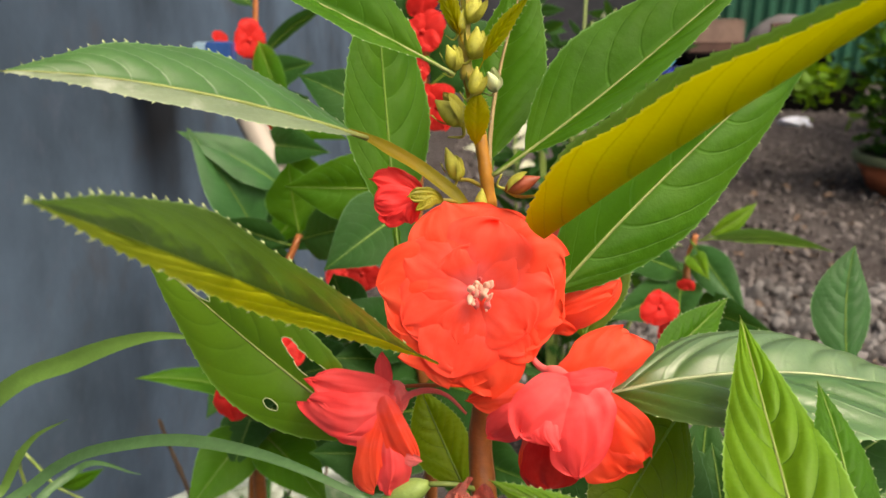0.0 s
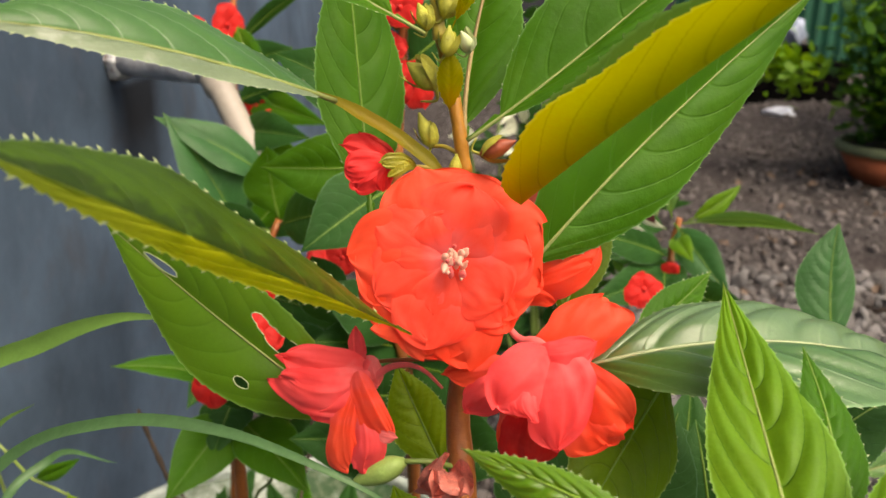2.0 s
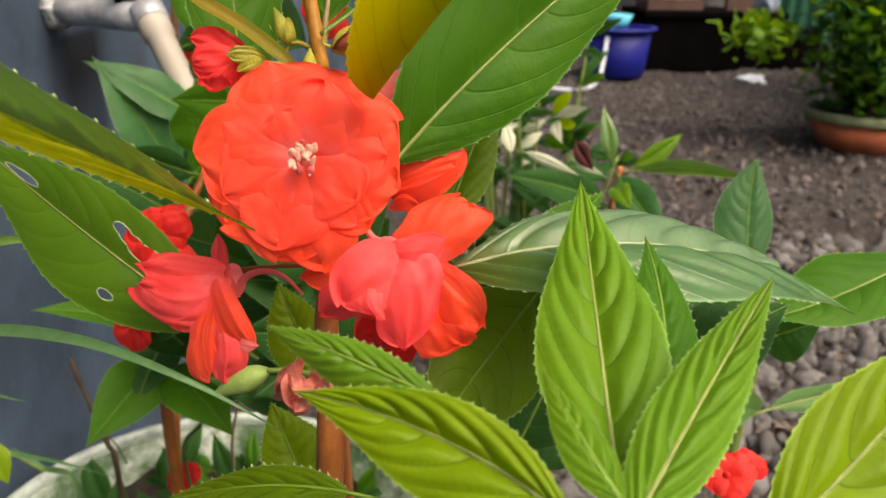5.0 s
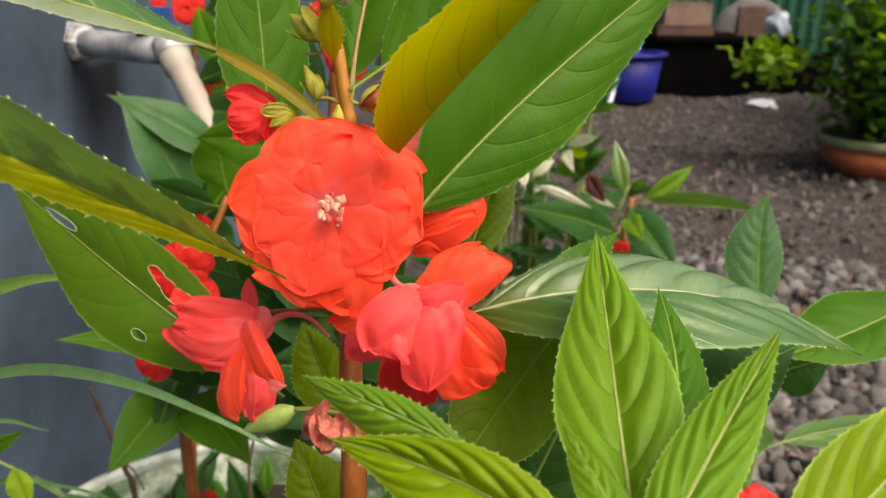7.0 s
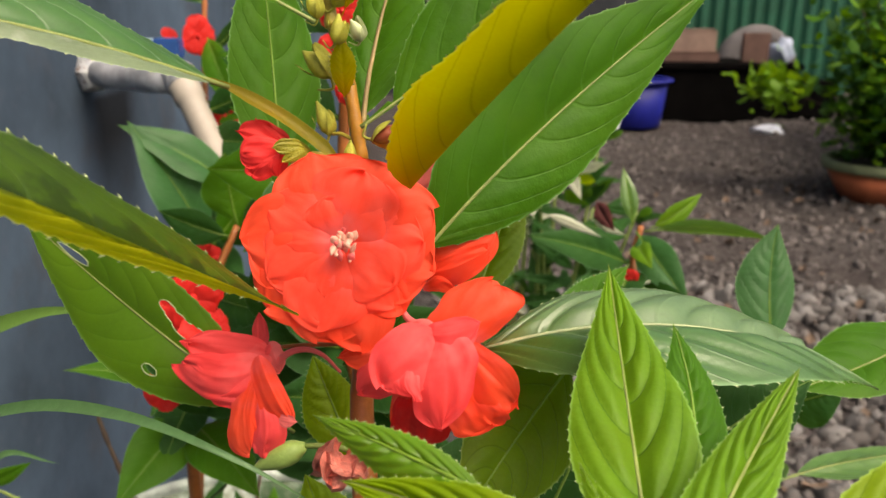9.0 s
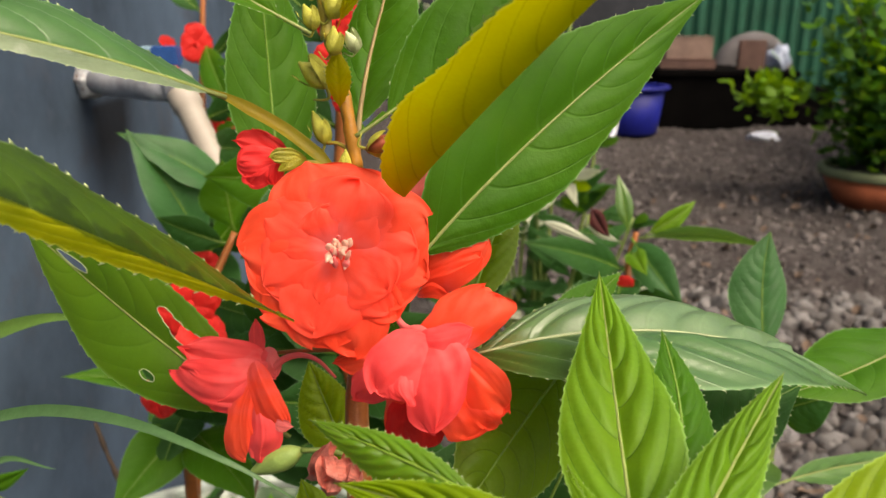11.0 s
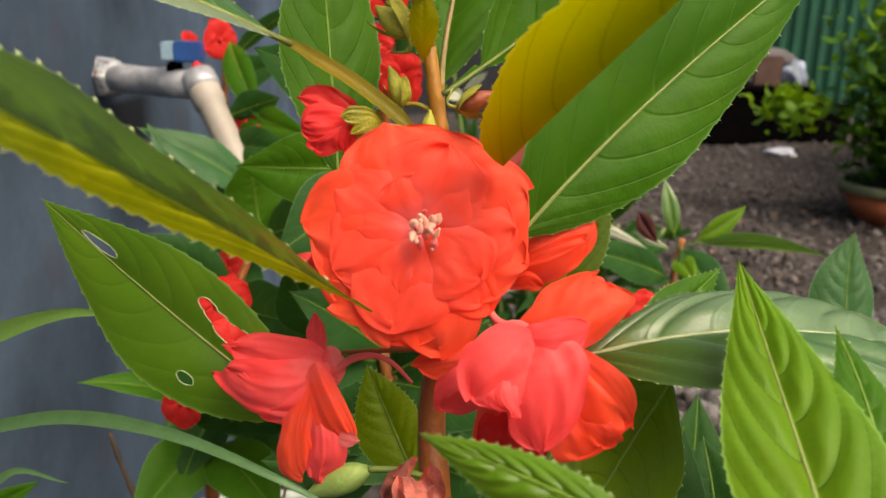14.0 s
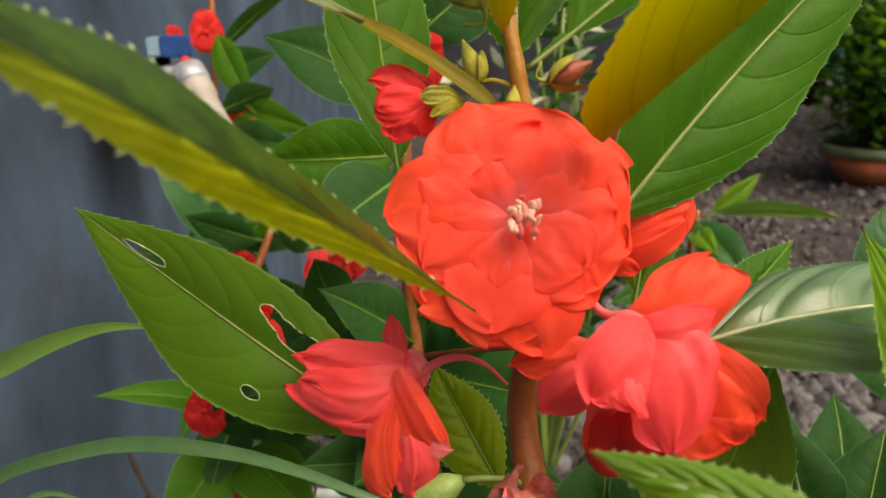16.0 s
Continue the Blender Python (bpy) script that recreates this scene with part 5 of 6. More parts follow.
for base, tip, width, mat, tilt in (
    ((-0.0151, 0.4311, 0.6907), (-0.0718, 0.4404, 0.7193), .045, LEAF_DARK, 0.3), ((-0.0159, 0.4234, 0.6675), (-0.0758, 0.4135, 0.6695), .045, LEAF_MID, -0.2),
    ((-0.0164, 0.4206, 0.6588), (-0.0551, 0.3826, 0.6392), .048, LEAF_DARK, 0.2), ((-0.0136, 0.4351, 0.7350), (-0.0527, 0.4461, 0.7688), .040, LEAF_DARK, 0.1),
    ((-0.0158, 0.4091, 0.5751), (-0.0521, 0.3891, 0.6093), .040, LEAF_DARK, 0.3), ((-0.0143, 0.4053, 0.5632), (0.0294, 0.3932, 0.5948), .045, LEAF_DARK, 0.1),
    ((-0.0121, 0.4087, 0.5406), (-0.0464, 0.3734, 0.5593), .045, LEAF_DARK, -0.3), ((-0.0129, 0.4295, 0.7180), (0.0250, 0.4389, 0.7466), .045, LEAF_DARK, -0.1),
    # from here on, dark leaves added to fill the shaded gaps lower down
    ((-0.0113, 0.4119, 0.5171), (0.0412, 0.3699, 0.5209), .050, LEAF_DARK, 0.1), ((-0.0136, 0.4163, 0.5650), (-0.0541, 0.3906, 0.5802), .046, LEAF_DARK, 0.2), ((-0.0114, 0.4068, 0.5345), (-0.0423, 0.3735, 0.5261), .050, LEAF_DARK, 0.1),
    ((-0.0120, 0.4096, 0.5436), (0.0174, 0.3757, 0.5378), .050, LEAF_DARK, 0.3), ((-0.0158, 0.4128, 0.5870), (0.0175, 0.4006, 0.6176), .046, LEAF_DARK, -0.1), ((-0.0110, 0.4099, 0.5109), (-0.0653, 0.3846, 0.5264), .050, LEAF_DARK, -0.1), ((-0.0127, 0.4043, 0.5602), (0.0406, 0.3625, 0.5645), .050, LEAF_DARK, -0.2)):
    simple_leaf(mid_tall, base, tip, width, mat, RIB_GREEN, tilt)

right_low = thing("balsam_plant", (0.20, 0.38, 0.0), "leafy young balsam rooted in the gravel", "plant", "balsams behind")
tube("stem", [(0.20, 0.38, -0.02), (0.20, 0.39, 0.25), (0.2097, 0.3627, 0.5440), (0.2052, 0.3687, 0.5795)], 0.004, STEM_GREEN, right_low, "", 0.002)
leaf(right_low, (0.2025, 0.3625, 0.5762), (0.2037, 0.3826, 0.6141), (0.2102, 0.3961, 0.6443), (0.1871, 0.3849, 0.6134), (0.2162, 0.3828, 0.6156), LEAF_COOL, H)
leaf(right_low, (0.2091, 0.3585, 0.5153), (0.2592, 0.3693, 0.5217), (0.3208, 0.3775, 0.5223), (0.2541, 0.3532, 0.5207), (0.2641, 0.3842, 0.5192), LEAF_PALE, V)
for base, tip, width, mat, tilt in (((0.2122, 0.3633, 0.5288), (0.1731, 0.3215, 0.5265), .030, LEAF_PALE, 0.4), ((0.2074, 0.3680, 0.5607), (0.1586, 0.3468, 0.5900), .034, LEAF_DARK, 0.3), ((0.2074, 0.3663, 0.5551), (0.2285, 0.3503, 0.5729), .034, LEAF_DARK, 0.3)):
    simple_leaf(right_low, base, tip, width, mat, RIB_GREEN, tilt)
small_flower(right_low, (0.1473, 0.245, 0.5644), 0.0100, PETAL_RED, 15)
small_flower(right_low, (0.1626, 0.26, 0.5569), 0.0070, PETAL_RED, 16)

right_back = back_balsam((0.17, 0.66, 0.0), [(0.17, 0.66, 0.3), (0.1945, 0.6128, 0.5050), (0.1993, 0.6267, 0.5497), (0.2063, 0.6349, 0.5766)], "small balsam with narrow glossy leaves and red flowers")
for base, tip, width, mat, tilt in (
    ((0.2087, 0.6334, 0.5722), (0.2931, 0.6104, 0.5716), .022, LEAF_PALE, 0.9), ((0.2134, 0.6340, 0.5744), (0.2499, 0.6406, 0.5983), .020, LEAF_BRIGHT, 0.5),
    ((0.1993, 0.6350, 0.5766), (0.1923, 0.6475, 0.6159), .016, LEAF_PALE, 0.2), ((0.2017, 0.6336, 0.5721), (0.2262, 0.5802, 0.5371), .036, LEAF_COOL, 0.0),
    ((0.1946, 0.6324, 0.5676), (0.1578, 0.6167, 0.5818), .020, LEAF_DARK, 0.3), ((0.2016, 0.6308, 0.5632), (0.2021, 0.5873, 0.5580), .020, LEAF_BRIGHT, 0.0),
    ((0.1969, 0.6253, 0.5453), (0.1155, 0.5758, 0.5821), .036, LEAF_DARK, 0.3), ((0.1955, 0.6212, 0.5318), (0.1282, 0.5610, 0.5354), .040, LEAF_DARK, 0.0),
    ((0.1955, 0.6240, 0.5408), (0.1702, 0.5390, 0.5351), .040, LEAF_DARK, 0.2), ((0.1946, 0.6184, 0.5229), (0.2347, 0.5562, 0.5279), .040, LEAF_DARK, 0.1)):
    simple_leaf(right_back, base, tip, width, mat, RIB_GREEN, tilt)
small_flower(right_back, (0.1399, 0.4868, 0.5717), 0.0125, PETAL_RED, 16)
small_flower(right_back, (0.1870, 0.5842, 0.5476), 0.0080, PETAL_RED, 17)
small_flower(right_back, (0.1704, 0.5558, 0.5251), 0.0120, PETAL_RED, 18)


def variegated_shrub():
    """A low bush with many small cream-edged leaves."""
    foot = (0.18, 1.15, 0.0)
    bush = thing("variegated_shrub", foot, "low shrub with glossy cream and dark green leaves", "shrub")
    rng = random.Random(8)
    white = leaf_material("leaf_cream", (0.62, 0.66, 0.50), (0.60, 0.62, 0.46), (0.5, 0.55, 0.3), rough=0.25)
    for k in range(20):
        top = Vector(foot) + (Vector((rng.uniform(-0.20, 0.20), rng.uniform(-0.12, 0.12), rng.uniform(0.40, 0.74))) if k < 12 else Vector((rng.uniform(-0.20, 0.10), rng.uniform(-0.05, 0.15), rng.uniform(0.66, 0.84))))
        tube("stem", [foot, Vector(foot).lerp(top, 0.5) + Vector((rng.uniform(-0.03, 0.03), 0, 0)), top], 0.004, STEM_GREEN, bush, "", 0.002, 10, 6)
        for j in range(18):
            at = Vector(foot).lerp(top, rng.uniform(0.35 if k < 12 else 0.6, 1.0))
            d = Vector((rng.uniform(-1, 1), rng.uniform(-1, 0.6), rng.uniform(-0.3, 0.8))).normalized()
            simple_leaf(bush, at, at + d * rng.uniform(0.045, 0.085) * (1.0 if k < 12 else 0.6), rng.uniform(0.014, 0.024) * (1.0 if k < 12 else 0.8), white if rng.random() < (0.06 if k < 12 else 0.22) else LEAF_DARK, None, rng.uniform(-0.8, 0.8), 0.1, 14, 6)
    simple_leaf(bush, (0.2279, 1.08, 0.5267), (0.2412, 1.04, 0.5639), 0.02, LEAF_LIME, None, 0.3, 0.1, 20, 6)
    simple_leaf(bush, (0.2302, 1.08, 0.5267), (0.2611, 1.05, 0.5446), 0.018, bpy.data.materials["leaf_cream"], None, 0.3, 0.1, 20, 6)
    simple_leaf(bush, (0.2344, 1.08, 0.5227), (0.2318, 1.02, 0.5091), 0.018, bpy.data.materials["leaf_cream"], None, 0.3, 0.1, 20, 6)
    simple_leaf(bush, (0.2305, 1.1, 0.5144), (0.2503, 1.05, 0.5238), 0.02, LEAF_LIME, None, 0.3, 0.1, 20, 6)
    simple_leaf(bush, (0.2198, 1.08, 0.5028), (0.2398, 1.02, 0.4999), 0.02, LEAF_MID, None, 0.3, 0.1, 20, 6)


variegated_shrub()
for base, tip, width in (((0.1060, 0.5142, 0.6190), (0.1433, 0.5285, 0.6004), .008), ((0.0982, 0.5036, 0.6180), (0.0955, 0.5189, 0.6334), .010)):
    simple_leaf(right_back, base, tip, width, bpy.data.materials["leaf_cream"], None, 0.2)

simple_leaf(right_back, (0.1594, 0.6, 0.6073), (0.1695, 0.585, 0.5902), .016, plain("dead_leaf", (0.10, 0.022, 0.020), 0.7, 90.0, 0.5), None, 0.4)
simple_leaf(right_back, (0.1569, 0.6, 0.5915), (0.1772, 0.59, 0.5834), .007, bpy.data.materials["leaf_cream"], None, 0.2)

# ---- grass blades and twig ----
clump = thing("grass_clump", (-0.22, 0.45, 0.20), "long arching strap-leaved grass growing in the tub", "grass")
blade(clump, [(-0.22, 0.45, 0.21), (-0.1828, 0.2180, 0.5550), (-0.1308, 0.2184, 0.6200), (-0.0918, 0.2104, 0.6406), (-0.0575, 0.2010, 0.6438), (-0.0243, 0.1877, 0.6385), (-0.0006, 0.1885, 0.6220)], 0.0038, GRASS)
blade(clump, [(-0.225, 0.46, 0.21), (-0.2539, 0.2847, 0.5336), (-0.1850, 0.2883, 0.6087), (-0.1474, 0.2867, 0.6293), (-0.1164, 0.2842, 0.6409), (-0.0907, 0.2786, 0.6431)], 0.0079, GRASS_LIME)
blade(clump, [(-0.215, 0.45, 0.21), (-0.1996, 0.2729, 0.5297), (-0.1780, 0.2783, 0.5781), (-0.1653, 0.2796, 0.5981), (-0.1485, 0.2779, 0.6089)], 0.0035, GRASS_LIME)
blade(clump, [(-0.22, 0.46, 0.21), (-0.2176, 0.3509, 0.4788), (-0.1941, 0.3667, 0.5271), (-0.1575, 0.3573, 0.5303)], 0.0045, GRASS)
twig = thing("dry_twig", (-0.19, 0.52, 0.20), "thin dry brown twig stuck in the soil", "twig")
tube("stick", [(-0.19, 0.52, 0.20), (-0.1858, 0.5148, 0.3716), (-0.1929, 0.5225, 0.3915), (-0.2013, 0.5300, 0.4106), (-0.2118, 0.5381, 0.4313), (-0.2211, 0.5462, 0.4520)], 0.0022, TWIG, twig, "", 0.0018, 24, 6, 0.35)
tube("side_stick", [(-0.1967, 0.5259, 0.4003), (-0.1829, 0.5136, 0.3975), (-0.1755, 0.5086, 0.3850)], 0.0008, TWIG, twig, "", 0.0006, 10, 6, 0.2)
blade(clump, [(-0.22, 0.46, 0.21), (-0.2500, 0.4275, 0.4164), (-0.2357, 0.4370, 0.4438), (-0.1922, 0.4261, 0.4482), (-0.1434, 0.4119, 0.4445)], 0.0038, GRASS)
blade(clump, [(-0.215, 0.47, 0.21), (-0.1801, 0.4412, 0.4040), (-0.2058, 0.4502, 0.4252), (-0.2278, 0.4559, 0.4382)], 0.0037, GRASS)


straw = thing("dry_straw", (-0.07, 0.50, 0.20), "pale dry straw standing in the tub", "straw")
tube("stalk", [(-0.07, 0.50, 0.20), (-0.0876, 0.47, 0.3971), (-0.0798, 0.465, 0.4639), (-0.0747, 0.46, 0.4964)], 0.0011, plain("straw_tan", (0.30, 0.19, 0.13), 0.7, 80.0, 0.3), straw, "", 0.0009, 14, 6)
shoot = thing("green_shoot", (-0.09, 0.49, 0.20), "thin dark green shoot growing in the tub", "weed")
tube("stalk", [(-0.09, 0.49, 0.20), (-0.1167, 0.46, 0.4096), (-0.1024, 0.455, 0.4532), (-0.0855, 0.45, 0.4879)], 0.0013, plain("shoot_green", (0.06, 0.10, 0.03), 0.6, 80.0, 0.3), shoot, "", 0.0009, 14, 6)


# ---- weeds in the tub ----
def tub_weeds():
    rng = random.Random(77)
    weeds = thing("weed_patch", (TUB[0], TUB[1], 0.245), "low dark green weeds covering the soil in the tub", "weeds")
    for k in range(120):
        a, r = rng.uniform(0, 6.28), 0.165 * math.sqrt(rng.random())
        root = Vector((TUB[0] + r * math.cos(a), TUB[1] + r * math.sin(a), 0.236))
        d = Vector((rng.uniform(-1, 1), rng.uniform(-1, 1), rng.uniform(0.2, 1.2))).normalized() * rng.uniform(0.03, 0.06)
        simple_leaf(weeds, root, root + d, rng.uniform(0.018, 0.032), LEAF_DARK if k % 5 else LEAF_MID, None, rng.uniform(-0.6, 0.6), 0.1, 12, 5)


tub_weeds()


# ---- tap and pipe on the wall ----
def tap():
    flange = Vector((WALL_X, 0.8886, 0.6784))
    end = Vector((-0.2080, 0.7912, 0.6779))
    along = (end - flange).normalized()
    t = thing("wall_tap", flange, "dull metal garden tap with a blue lever, fixed to the wall", "tap")
    def at(f, up=0.0):
        return flange + (end - flange) * f + Vector((0, 0, up))
    link_mesh("flange", *tube_mesh([at(0), at(0.03), at(0.06), at(0.10), at(0.14), at(0.16)], [0.023, 0.0235, 0.021, 0.021, 0.018, 0.013], 6), RUSTED, t, "rust-flecked hexagonal flange nut", smooth=False)
    link_mesh("body", *tube_mesh([at(0.14), at(0.22), at(0.23), at(0.34), at(0.35), at(0.62), at(0.66), at(0.70), at(0.98)], [0.013, 0.0135, 0.0145, 0.0148, 0.0138, 0.0140, 0.0150, 0.0142, 0.0138], 20), STEEL, t)
    link_mesh("spindle", *tube_mesh([at(0.76), at(0.76, 0.016), at(0.78, 0.020), at(0.80, 0.026)], [0.008, 0.008, 0.006, 0.006], 12), DARK, t, "black spindle")
    lever = box_bm(-0.006, 0.019, -0.010, 0.010, -0.010, 0.009, 0.0015)
    for v in lever.verts:
        v.co = v.co + at(0.84, 0.031)
    handle = part("lever", lever, plain("lever_blue", (0.018, 0.075, 0.26), 0.45, 40.0, 0.25), t, "blue plastic lever", smooth=False)
    cap = box_bm(-0.018, -0.006, -0.0095, 0.0095, -0.009, 0.0085, 0.0015)
    for v in cap.verts:
        v.co = v.co + at(0.84, 0.031)
    part("cap", cap, plain("faded_cyan", (0.26, 0.40, 0.50), 0.5, 40.0, 0.2), handle, "pale cyan end cap", smooth=False)
    link_mesh("tip", *tube_mesh([at(0.94, 0.008), at(0.97, 0.018), at(0.98, 0.020)], [0.006, 0.005, 0.004], 10), PETAL_RED, t, "red plastic mark")
    elbow = thing("drain_pipe", end, "short cream plastic outlet pipe bent down from the tap", "pipe")
    low = Vector((-0.1515, 0.7260, 0.5904))
    down = (low - end).normalized()
    line = [end + down * f for f in (0.0, 0.010, 0.022, 0.024, 0.055, 0.085)] + [low]
    link_mesh("pipe", *tube_mesh(line, [0.0150, 0.0152, 0.0150, 0.0128, 0.0126, 0.0124, 0.0122], 20), PVC, elbow)
    link_mesh("collar", *tube_mesh([end - down * 0.013, end - down * 0.012, end + down * 0.004, end + down * 0.006], [0.0110, 0.0160, 0.0165, 0.0150], 20), STEEL, elbow, "metal collar")
    link_mesh("broken_end", *tube_mesh([low, low + down * 0.006], [0.0122, 0.0105], 9), PALE, elbow, "chipped white pipe end", smooth=False)


tap()


# ---- far end of the yard ----
def far_fence():
    y, verts, faces = 7.0, [], []
    xs = [2.05 + 0.0125 * i for i in range(0, 540)]
    for z in (-0.05, 0.9, 2.3):
        for x in xs:
            verts.append((x, y + 0.018 * math.tanh(2.5 * math.sin(2 * math.pi * x / 0.115)), z))
    n = len(xs)
    for j in range(2):
        faces += [(j * n + i, j * n + i + 1, (j + 1) * n + i + 1, (j + 1) * n + i) for i in range(n - 1)]
    fence = thing("fence", (2.0, y, 0.0), "green corrugated metal sheet fence closing the yard", "fence", kind="structure")
    link_mesh("sheet", verts, faces, FENCE, fence)
    for x in (2.15, 3.8, 5.4):
        part("post", box_bm(x - 0.03, x + 0.03, y + 0.03, y + 0.09, -0.05, 2.35, 0.004), GREY, fence, smooth=False)
    part("rail", box_bm(2.05, 8.5, y + 0.025, y + 0.06, 1.9, 1.96, 0.004), GREY, fence, smooth=False)
    tagged(part("wall_north", box_bm(WALL_X, 2.05, y - 0.06, y + 0.10, -0.1, 2.6, 0.004), plain("dark_plaster", (0.035, 0.038, 0.045), 0.9, 4.0, 0.35, spec=0.1), smooth=False), "dark grey plastered wall beside the green fence", "wall", kind="structure")


far_fence()


def far_things():
    bx, by = 1.33, 5.0
    basin = thing("basin", (bx, by, 0.0), "deep blue plastic basin standing on the gravel", "basin")
    link_mesh("body", *lathe([(0.0, 0.0), (0.16, 0.0), (0.17, 0.01), (0.20, 0.28), (0.195, 0.28), (0.16, 0.015), (0.0, 0.015)], (bx, by, 0.012), 40), BLUE, basin)
    link_mesh("rim", *lathe([(0.195, 0.275), (0.225, 0.275), (0.23, 0.285), (0.225, 0.292), (0.195, 0.290)], (bx, by, 0.012), 40), BLUE, basin)
    scoop = thing("scoop", (bx - 0.02, by - 0.05, 0.29), "cyan plastic scoop lying in the basin", "scoop")
    link_mesh("bowl", *lathe([(0.0, -0.04), (0.05, -0.03), (0.085, 0.05), (0.080, 0.05), (0.045, -0.02), (0.0, -0.03)], (bx - 0.02, by - 0.05, 0.33), 24), CYAN, scoop)
    hose = thing("garden_hose", (1.02, 4.6, 0.0), "grey garden hose curling out of the basin", "hose")
    tube("pipe", [(1.2699, 4.9536, 0.2814), (1.2239, 4.8406, 0.2592), (1.1858, 4.7309, 0.1602), (1.1441, 4.6315, 0.0598), (1.0752, 4.5422, 0.0122), (0.9742, 4.4870, -0.0045), (0.62, 4.6, 0.03)], 0.013, PALE, hose, "", 0.013, 30, 10)
    crate = thing("dark_crate", (1.86, 5.45, 0.0), "crate among the clutter, shade put into its near-black colour", "crate")
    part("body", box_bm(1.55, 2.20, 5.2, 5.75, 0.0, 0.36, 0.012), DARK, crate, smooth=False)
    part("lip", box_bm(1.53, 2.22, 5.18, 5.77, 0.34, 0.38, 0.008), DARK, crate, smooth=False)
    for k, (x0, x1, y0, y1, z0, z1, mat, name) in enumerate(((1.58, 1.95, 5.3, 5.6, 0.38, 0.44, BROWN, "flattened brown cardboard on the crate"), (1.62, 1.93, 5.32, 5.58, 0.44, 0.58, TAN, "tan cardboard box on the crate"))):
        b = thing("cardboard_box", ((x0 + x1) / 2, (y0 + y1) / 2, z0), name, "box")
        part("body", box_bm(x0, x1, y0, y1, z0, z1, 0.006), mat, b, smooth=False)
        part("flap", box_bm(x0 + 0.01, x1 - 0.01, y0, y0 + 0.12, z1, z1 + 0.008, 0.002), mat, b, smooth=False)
    heap = thing("dark_crate", (2.52, 5.5, 0.0), "row of low crates before the fence, near-black in place of shade", "crate")
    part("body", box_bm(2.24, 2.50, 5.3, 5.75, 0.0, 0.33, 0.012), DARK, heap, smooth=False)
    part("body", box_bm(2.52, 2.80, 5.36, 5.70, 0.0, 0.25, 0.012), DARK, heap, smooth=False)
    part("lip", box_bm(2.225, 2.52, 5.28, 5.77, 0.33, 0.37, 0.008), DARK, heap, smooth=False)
    tyre = thing("old_tyre", (2.47, 6.0, 0.0), "grey worn tyre leaning against the fence", "tyre")
    ring_line = [Vector((2.47 + 0.22 * math.cos(a), 6.0, 0.30 + 0.22 * math.sin(a))) for a in [2 * math.pi * i / 40 for i in range(41)]]
    link_mesh("casing", *tube_mesh(ring_line, [0.085] * 41, 12), GREY, tyre)
    board = thing("wooden_board", (2.22, 5.40, 0.37), "dark brown board standing on the crates", "board")
    part("plank", box_bm(2.13, 2.31, 5.38, 5.42, 0.365, 0.565, 0.005), BROWN, board, smooth=False)
    sack = thing("plastic_bag", (2.42, 5.48, 0.37), "white and blue plastic bag slumped on the crates", "bag")
    bm = bmesh.new()
    bmesh.ops.create_icosphere(bm, subdivisions=3, radius=0.12)
    for v in bm.verts:
        v.co = v.co * (1 + 0.6 * noise.noise(v.co * 16))
        v.co = Vector((v.co.x * 0.65 + 2.42, v.co.y * 0.7 + 5.45, max(0.367, v.co.z * 0.8 + 0.43)))
    part("body", bm, plain("bag_film", (0.30, 0.36, 0.48), 0.5, 8.0, 0.3), sack)
    litter = thing("plastic_sheet", (1.98, 4.75, 0.01), "crumpled white plastic scrap on the gravel", "litter")
    bm = bmesh.new()
    bmesh.ops.create_icosphere(bm, subdivisions=3, radius=0.1)
    for v in bm.verts:
        v.co = v.co * (1 + 0.5 * noise.noise(v.co * 14))
        v.co = Vector((v.co.x + 2.10, v.co.y * 0.5 + 4.75, max(0.0, v.co.z * 0.35 + 0.02)))
    part("body", bm, PALE, litter)
    # basin on its stake
    top = Vector((1.8531, 3.0652, 0.5839))
    perch = thing("plastic_basin", (top.x, top.y, 0.0), "turquoise plastic basin propped on a stake among the shrubs", "basin")
    link_mesh("body", *lathe([(0.0, 0.0), (0.10, 0.0), (0.145, 0.09), (0.155, 0.09), (0.155, 0.10), (0.138, 0.098), (0.095, 0.01), (0.0, 0.01)], (top.x, top.y, top.z - 0.09), 40), TURQUOISE, perch)
    tube("stake", [(top.x, top.y, -0.05), (top.x, top.y, top.z - 0.09)], 0.014, TWIG, perch, "", 0.012, 8, 8)
    # potted bush
    px, py = 1.86, 3.12
    pot = thing("flower_pot", (px, py, 0.0), "wide terracotta pot with a mossy green rim", "pot")
    link_mesh("body", *lathe([(0.0, 0.0), (0.14, 0.0), (0.206, 0.124), (0.196, 0.124), (0.13, 0.02), (0.0, 0.02)], (px, py, 0.0), 48), TERRACOTTA, pot)
    link_mesh("rim", *lathe([(0.204, 0.120), (0.217, 0.120), (0.222, 0.126), (0.222, 0.150), (0.212, 0.158), (0.195, 0.150), (0.20, 0.122)], (px, py, 0.0), 48), POT_RIM, pot, "thick mossy rim")
    link_mesh("soil", *lathe([(0.0, 0.135), (0.1, 0.133), (0.196, 0.128)], (px, py, 0.0), 48), POT_SOIL, pot)
    small_bush("potted_shrub", (px + 0.05, py + 0.02, 0.13), 0.42, 0.74, 4600, 41, "dense potted shrub with small dark and light leaves", (1.4127, 3.1784, 0.4321))
    small_bush("potted_shrub", (px + 0.72, py + 0.65, 0.0), 0.60, 1.7, 5600, 42, "taller leafy shrub standing behind the pot")
    small_bush("potted_shrub", (px + 1.10, py + 1.3, 0.0), 0.50, 1.3, 2400, 43, "leafy shrub in the shade by the fence")


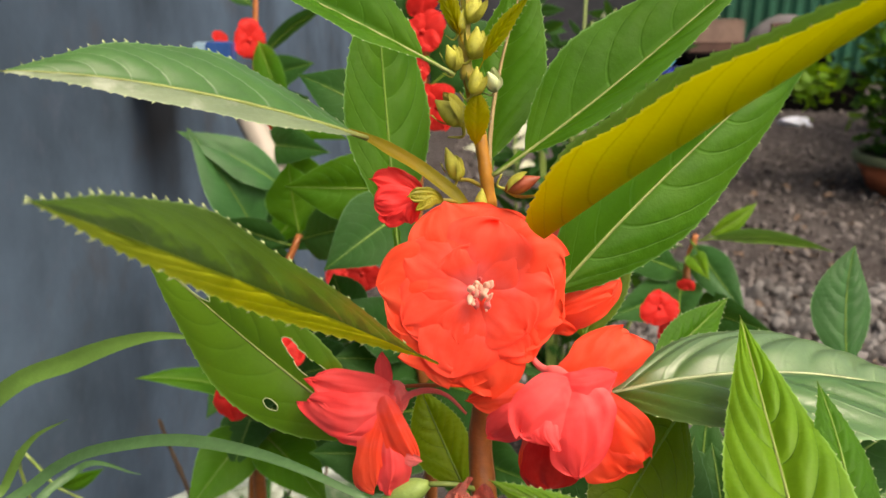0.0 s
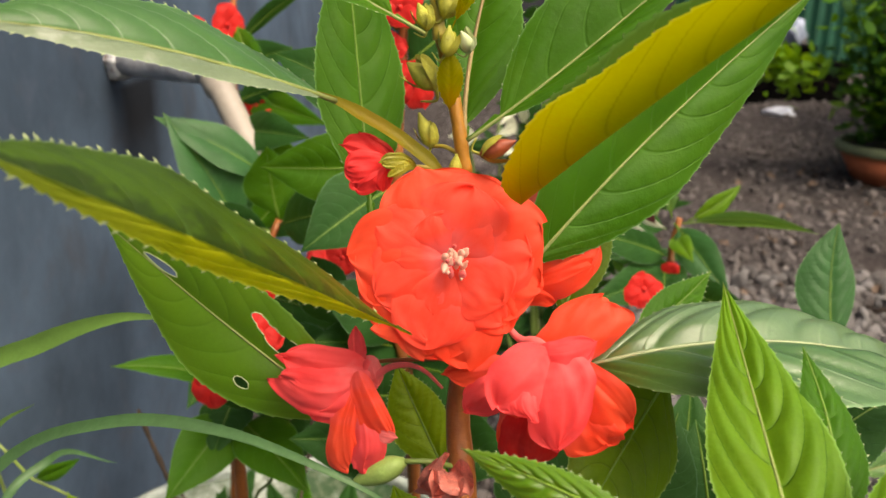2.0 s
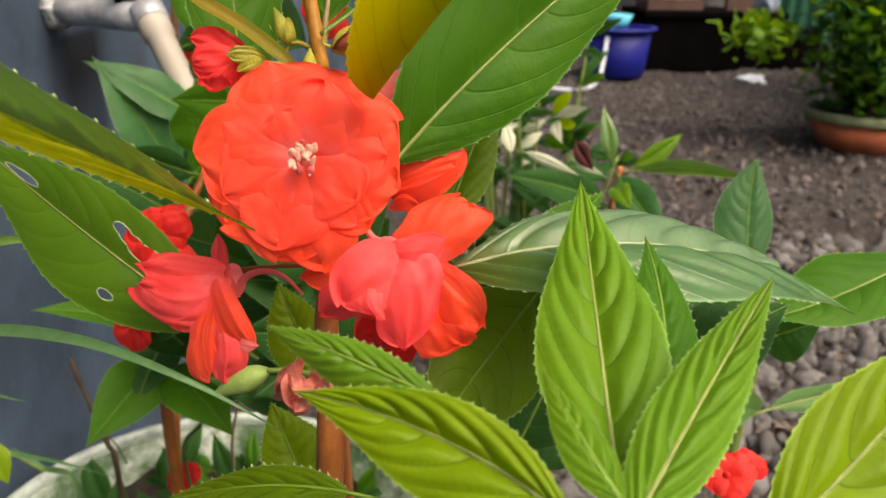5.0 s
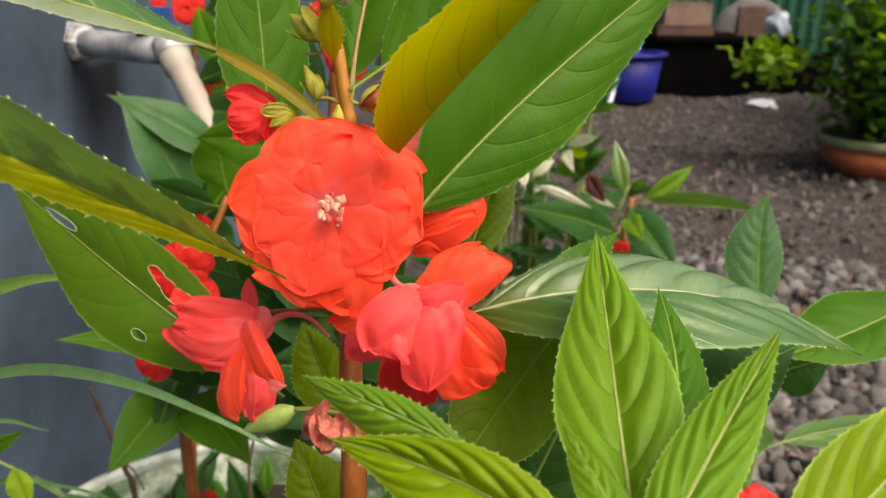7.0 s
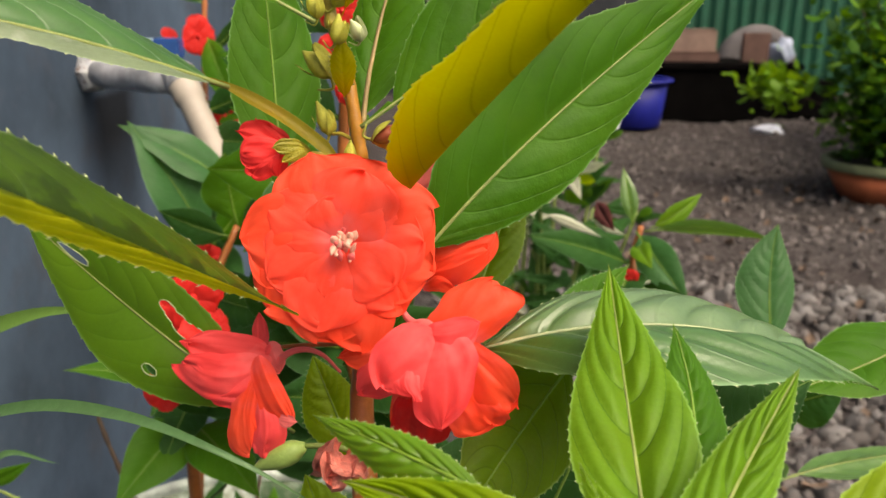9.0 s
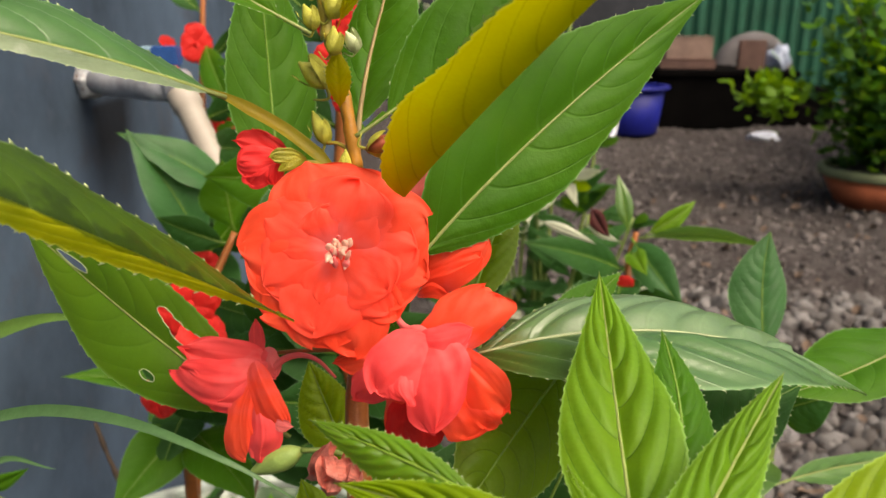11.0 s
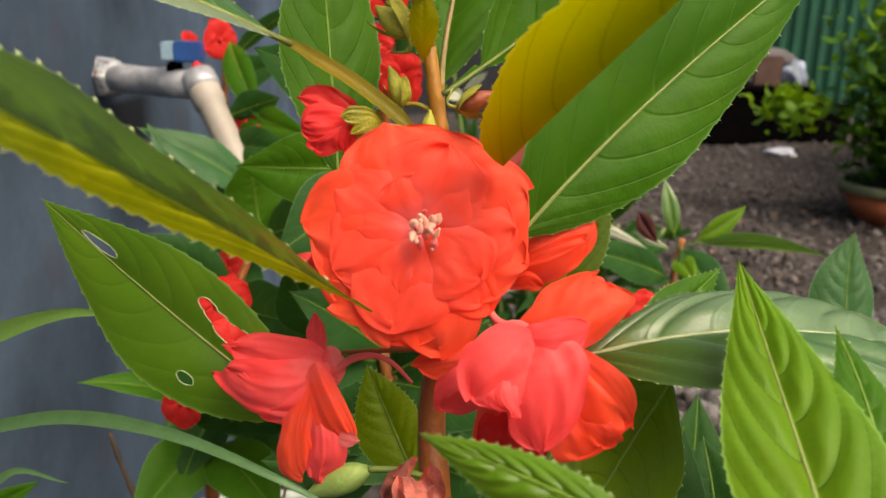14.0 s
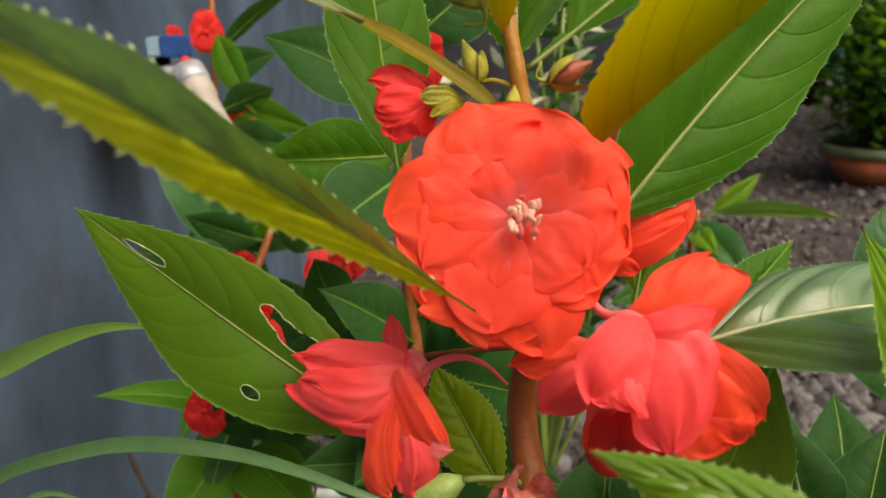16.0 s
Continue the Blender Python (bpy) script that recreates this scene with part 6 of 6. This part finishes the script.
def small_bush(name, foot, radius, height, count, seed, label, sprig=None):
    """A shrub of branching stems with many small separate leaves and an uneven outline."""
    rng = random.Random(seed)
    bush = thing(name, foot, label, "shrub")
    f = Vector(foot)
    verts, faces, uvs = [], [], []
    tips = []
    for k in range(16):
        a = rng.uniform(0, 6.28)
        r = radius * rng.uniform(0.2, 0.95)
        top = f + Vector((r * math.cos(a), r * math.sin(a), height * rng.uniform(0.45, 1.0)))
        tube("branch", [f, f.lerp(top, 0.5) + Vector((0, 0, 0.05)), top], 0.010, TWIG, bush, "", 0.003, 10, 6)
        tips.append(top)
    if sprig is not None:
        sprig = Vector(sprig)
        tube("branch", [f, f.lerp(sprig, 0.5) + Vector((0, 0, 0.06)), sprig], 0.008, TWIG, bush, "", 0.003, 10, 6)
    mats = [LEAF_DARK, LEAF_MID, LEAF_BRIGHT]
    for m, share in ((0, 0.38), (1, 0.42), (2, 0.20)):
        verts, faces, uvs = [], [], []
        for k in range(int(count * share)):
            top = rng.choice(tips)
            if m == 2 and sprig is not None and k % 5 == 0:
                top = sprig
                c = top + Vector((rng.gauss(0, 0.06), rng.gauss(0, 0.06), rng.gauss(0, 0.04)))
            else:
                c = f.lerp(top, rng.uniform(0.25, 1.05)) + Vector((rng.gauss(0, 0.085), rng.gauss(0, 0.085), rng.gauss(0, 0.075)))
            d = Vector((rng.uniform(-1, 1), rng.uniform(-1, 1), rng.uniform(-0.5, 0.9))).normalized()
            s = d.cross(Vector((rng.uniform(-1, 1), rng.uniform(-1, 1), 1))).normalized()
            n = d.cross(s)
            size = rng.uniform(0.035, 0.075)
            i = len(verts)
            for u, w, h in ((0, 0, 0), (0.3, 0.26, 0.05), (0.3, -0.26, 0.05), (0.68, 0.24, 0.03), (0.68, -0.24, 0.03), (1, 0, -0.08), (0.3, 0, 0), (0.68, 0, 0)):
                verts.append(c + d * u * size + s * w * size + n * h * size)
                uvs.append((0.5 + w * 1.8, u))
            faces += [(i, i + 1, i + 6), (i, i + 6, i + 2), (i + 1, i + 3, i + 7, i + 6), (i + 6, i + 7, i + 4, i + 2), (i + 3, i + 5, i + 7), (i + 7, i + 5, i + 4)]
        tagged(link_mesh("crown", verts, faces, mats[m], bush, "", uvs), kind="stuff")


far_things()


# ---- loose gravel ----
def gravel():
    rng = random.Random(12)
    shapes = []
    for k in range(6):
        bm = bmesh.new()
        bmesh.ops.create_icosphere(bm, subdivisions=2, radius=1.0)
        for v in bm.verts:
            v.co *= 1 + 0.75 * noise.noise(v.co * 1.2 + Vector((k * 7, 0, 0)))
        bm.verts.index_update()
        shapes.append(([v.co.copy() for v in bm.verts], [[v.index for v in f.verts] for f in bm.faces]))
        bm.free()
    for name, count, first, label in (("gravel", 5200, 0, "loose grey stones lying near the plants"), ("gravel", 11800, 5200, "small earthy stones trodden into the yard soil")):
        verts, faces = [], []
        for k in range(first, first + count):
            if first == 0:
                y = 0.55 + 1.5 * rng.random() ** 1.3
                x = rng.uniform(0.10, 0.45 + 0.66 * y)
                size = 0.004 + 0.028 * rng.random() ** 2.1
            else:
                y = 0.9 + 4.4 * rng.random() ** 1.3
                x = rng.uniform(0.05, 0.5 + 0.62 * y)
                size = 0.004 + 0.017 * rng.random() ** 3.0
            turn = Euler((rng.uniform(0, 6), rng.uniform(0, 6), rng.uniform(0, 6))).to_matrix() @ Matrix.Diagonal((size, size * rng.uniform(0.6, 1), size * rng.uniform(0.45, 0.8)))
            z = 0.030 * (noise.noise((x * 2.2, y * 2.2, 0)) + 0.5 * noise.noise((x * 7, y * 7, 4))) + size * 0.12
            sv, sf = shapes[k % 6]
            i = len(verts)
            verts += [turn @ v + Vector((x, y, z)) for v in sv]
            faces += [[i + n for n in f] for f in sf]
        tagged(link_mesh(name, verts, faces, STONE if first == 0 else STONE_DULL), label, "gravel", kind="stuff")


gravel()


def leaf_litter():
    """Dry curled leaves and green scraps lying on the stones."""
    rng = random.Random(31)
    dry = plain("dry_leaf", (0.115, 0.078, 0.055), 0.8, 60.0, 0.6)
    verts, faces = [], []
    for k in range(170):
        y = 0.9 + 2.4 * rng.random()
        x = rng.uniform(0.35 + 0.1 * y, 0.5 + 0.62 * y)
        z = 0.030 * (noise.noise((x * 2.2, y * 2.2, 0)) + 0.5 * noise.noise((x * 7, y * 7, 4))) + 0.012
        turn = Euler((rng.uniform(-0.5, 0.5), rng.uniform(-0.5, 0.5), rng.uniform(0, 6.3))).to_matrix()
        size = rng.uniform(0.015, 0.045)
        i = len(verts)
        for u in range(5):
            w = 0.32 * math.sin(math.pi * (0.08 + 0.88 * u / 4))
            for v in (-1, 0, 1):
                verts.append(turn @ Vector(((u / 4 - 0.5) * size, v * w * size, size * (0.18 * v * v + 0.12 * math.sin(u * 1.7 + k)))) + Vector((x, y, z)))
        for u in range(4):
            for v in range(2):
                n = i + u * 3 + v
                faces.append((n, n + 1, n + 4, n + 3))
    tagged(link_mesh("leaf_litter", verts, faces, dry), "dry brown fallen leaves scattered on the gravel", "leaf litter", kind="stuff")


leaf_litter()
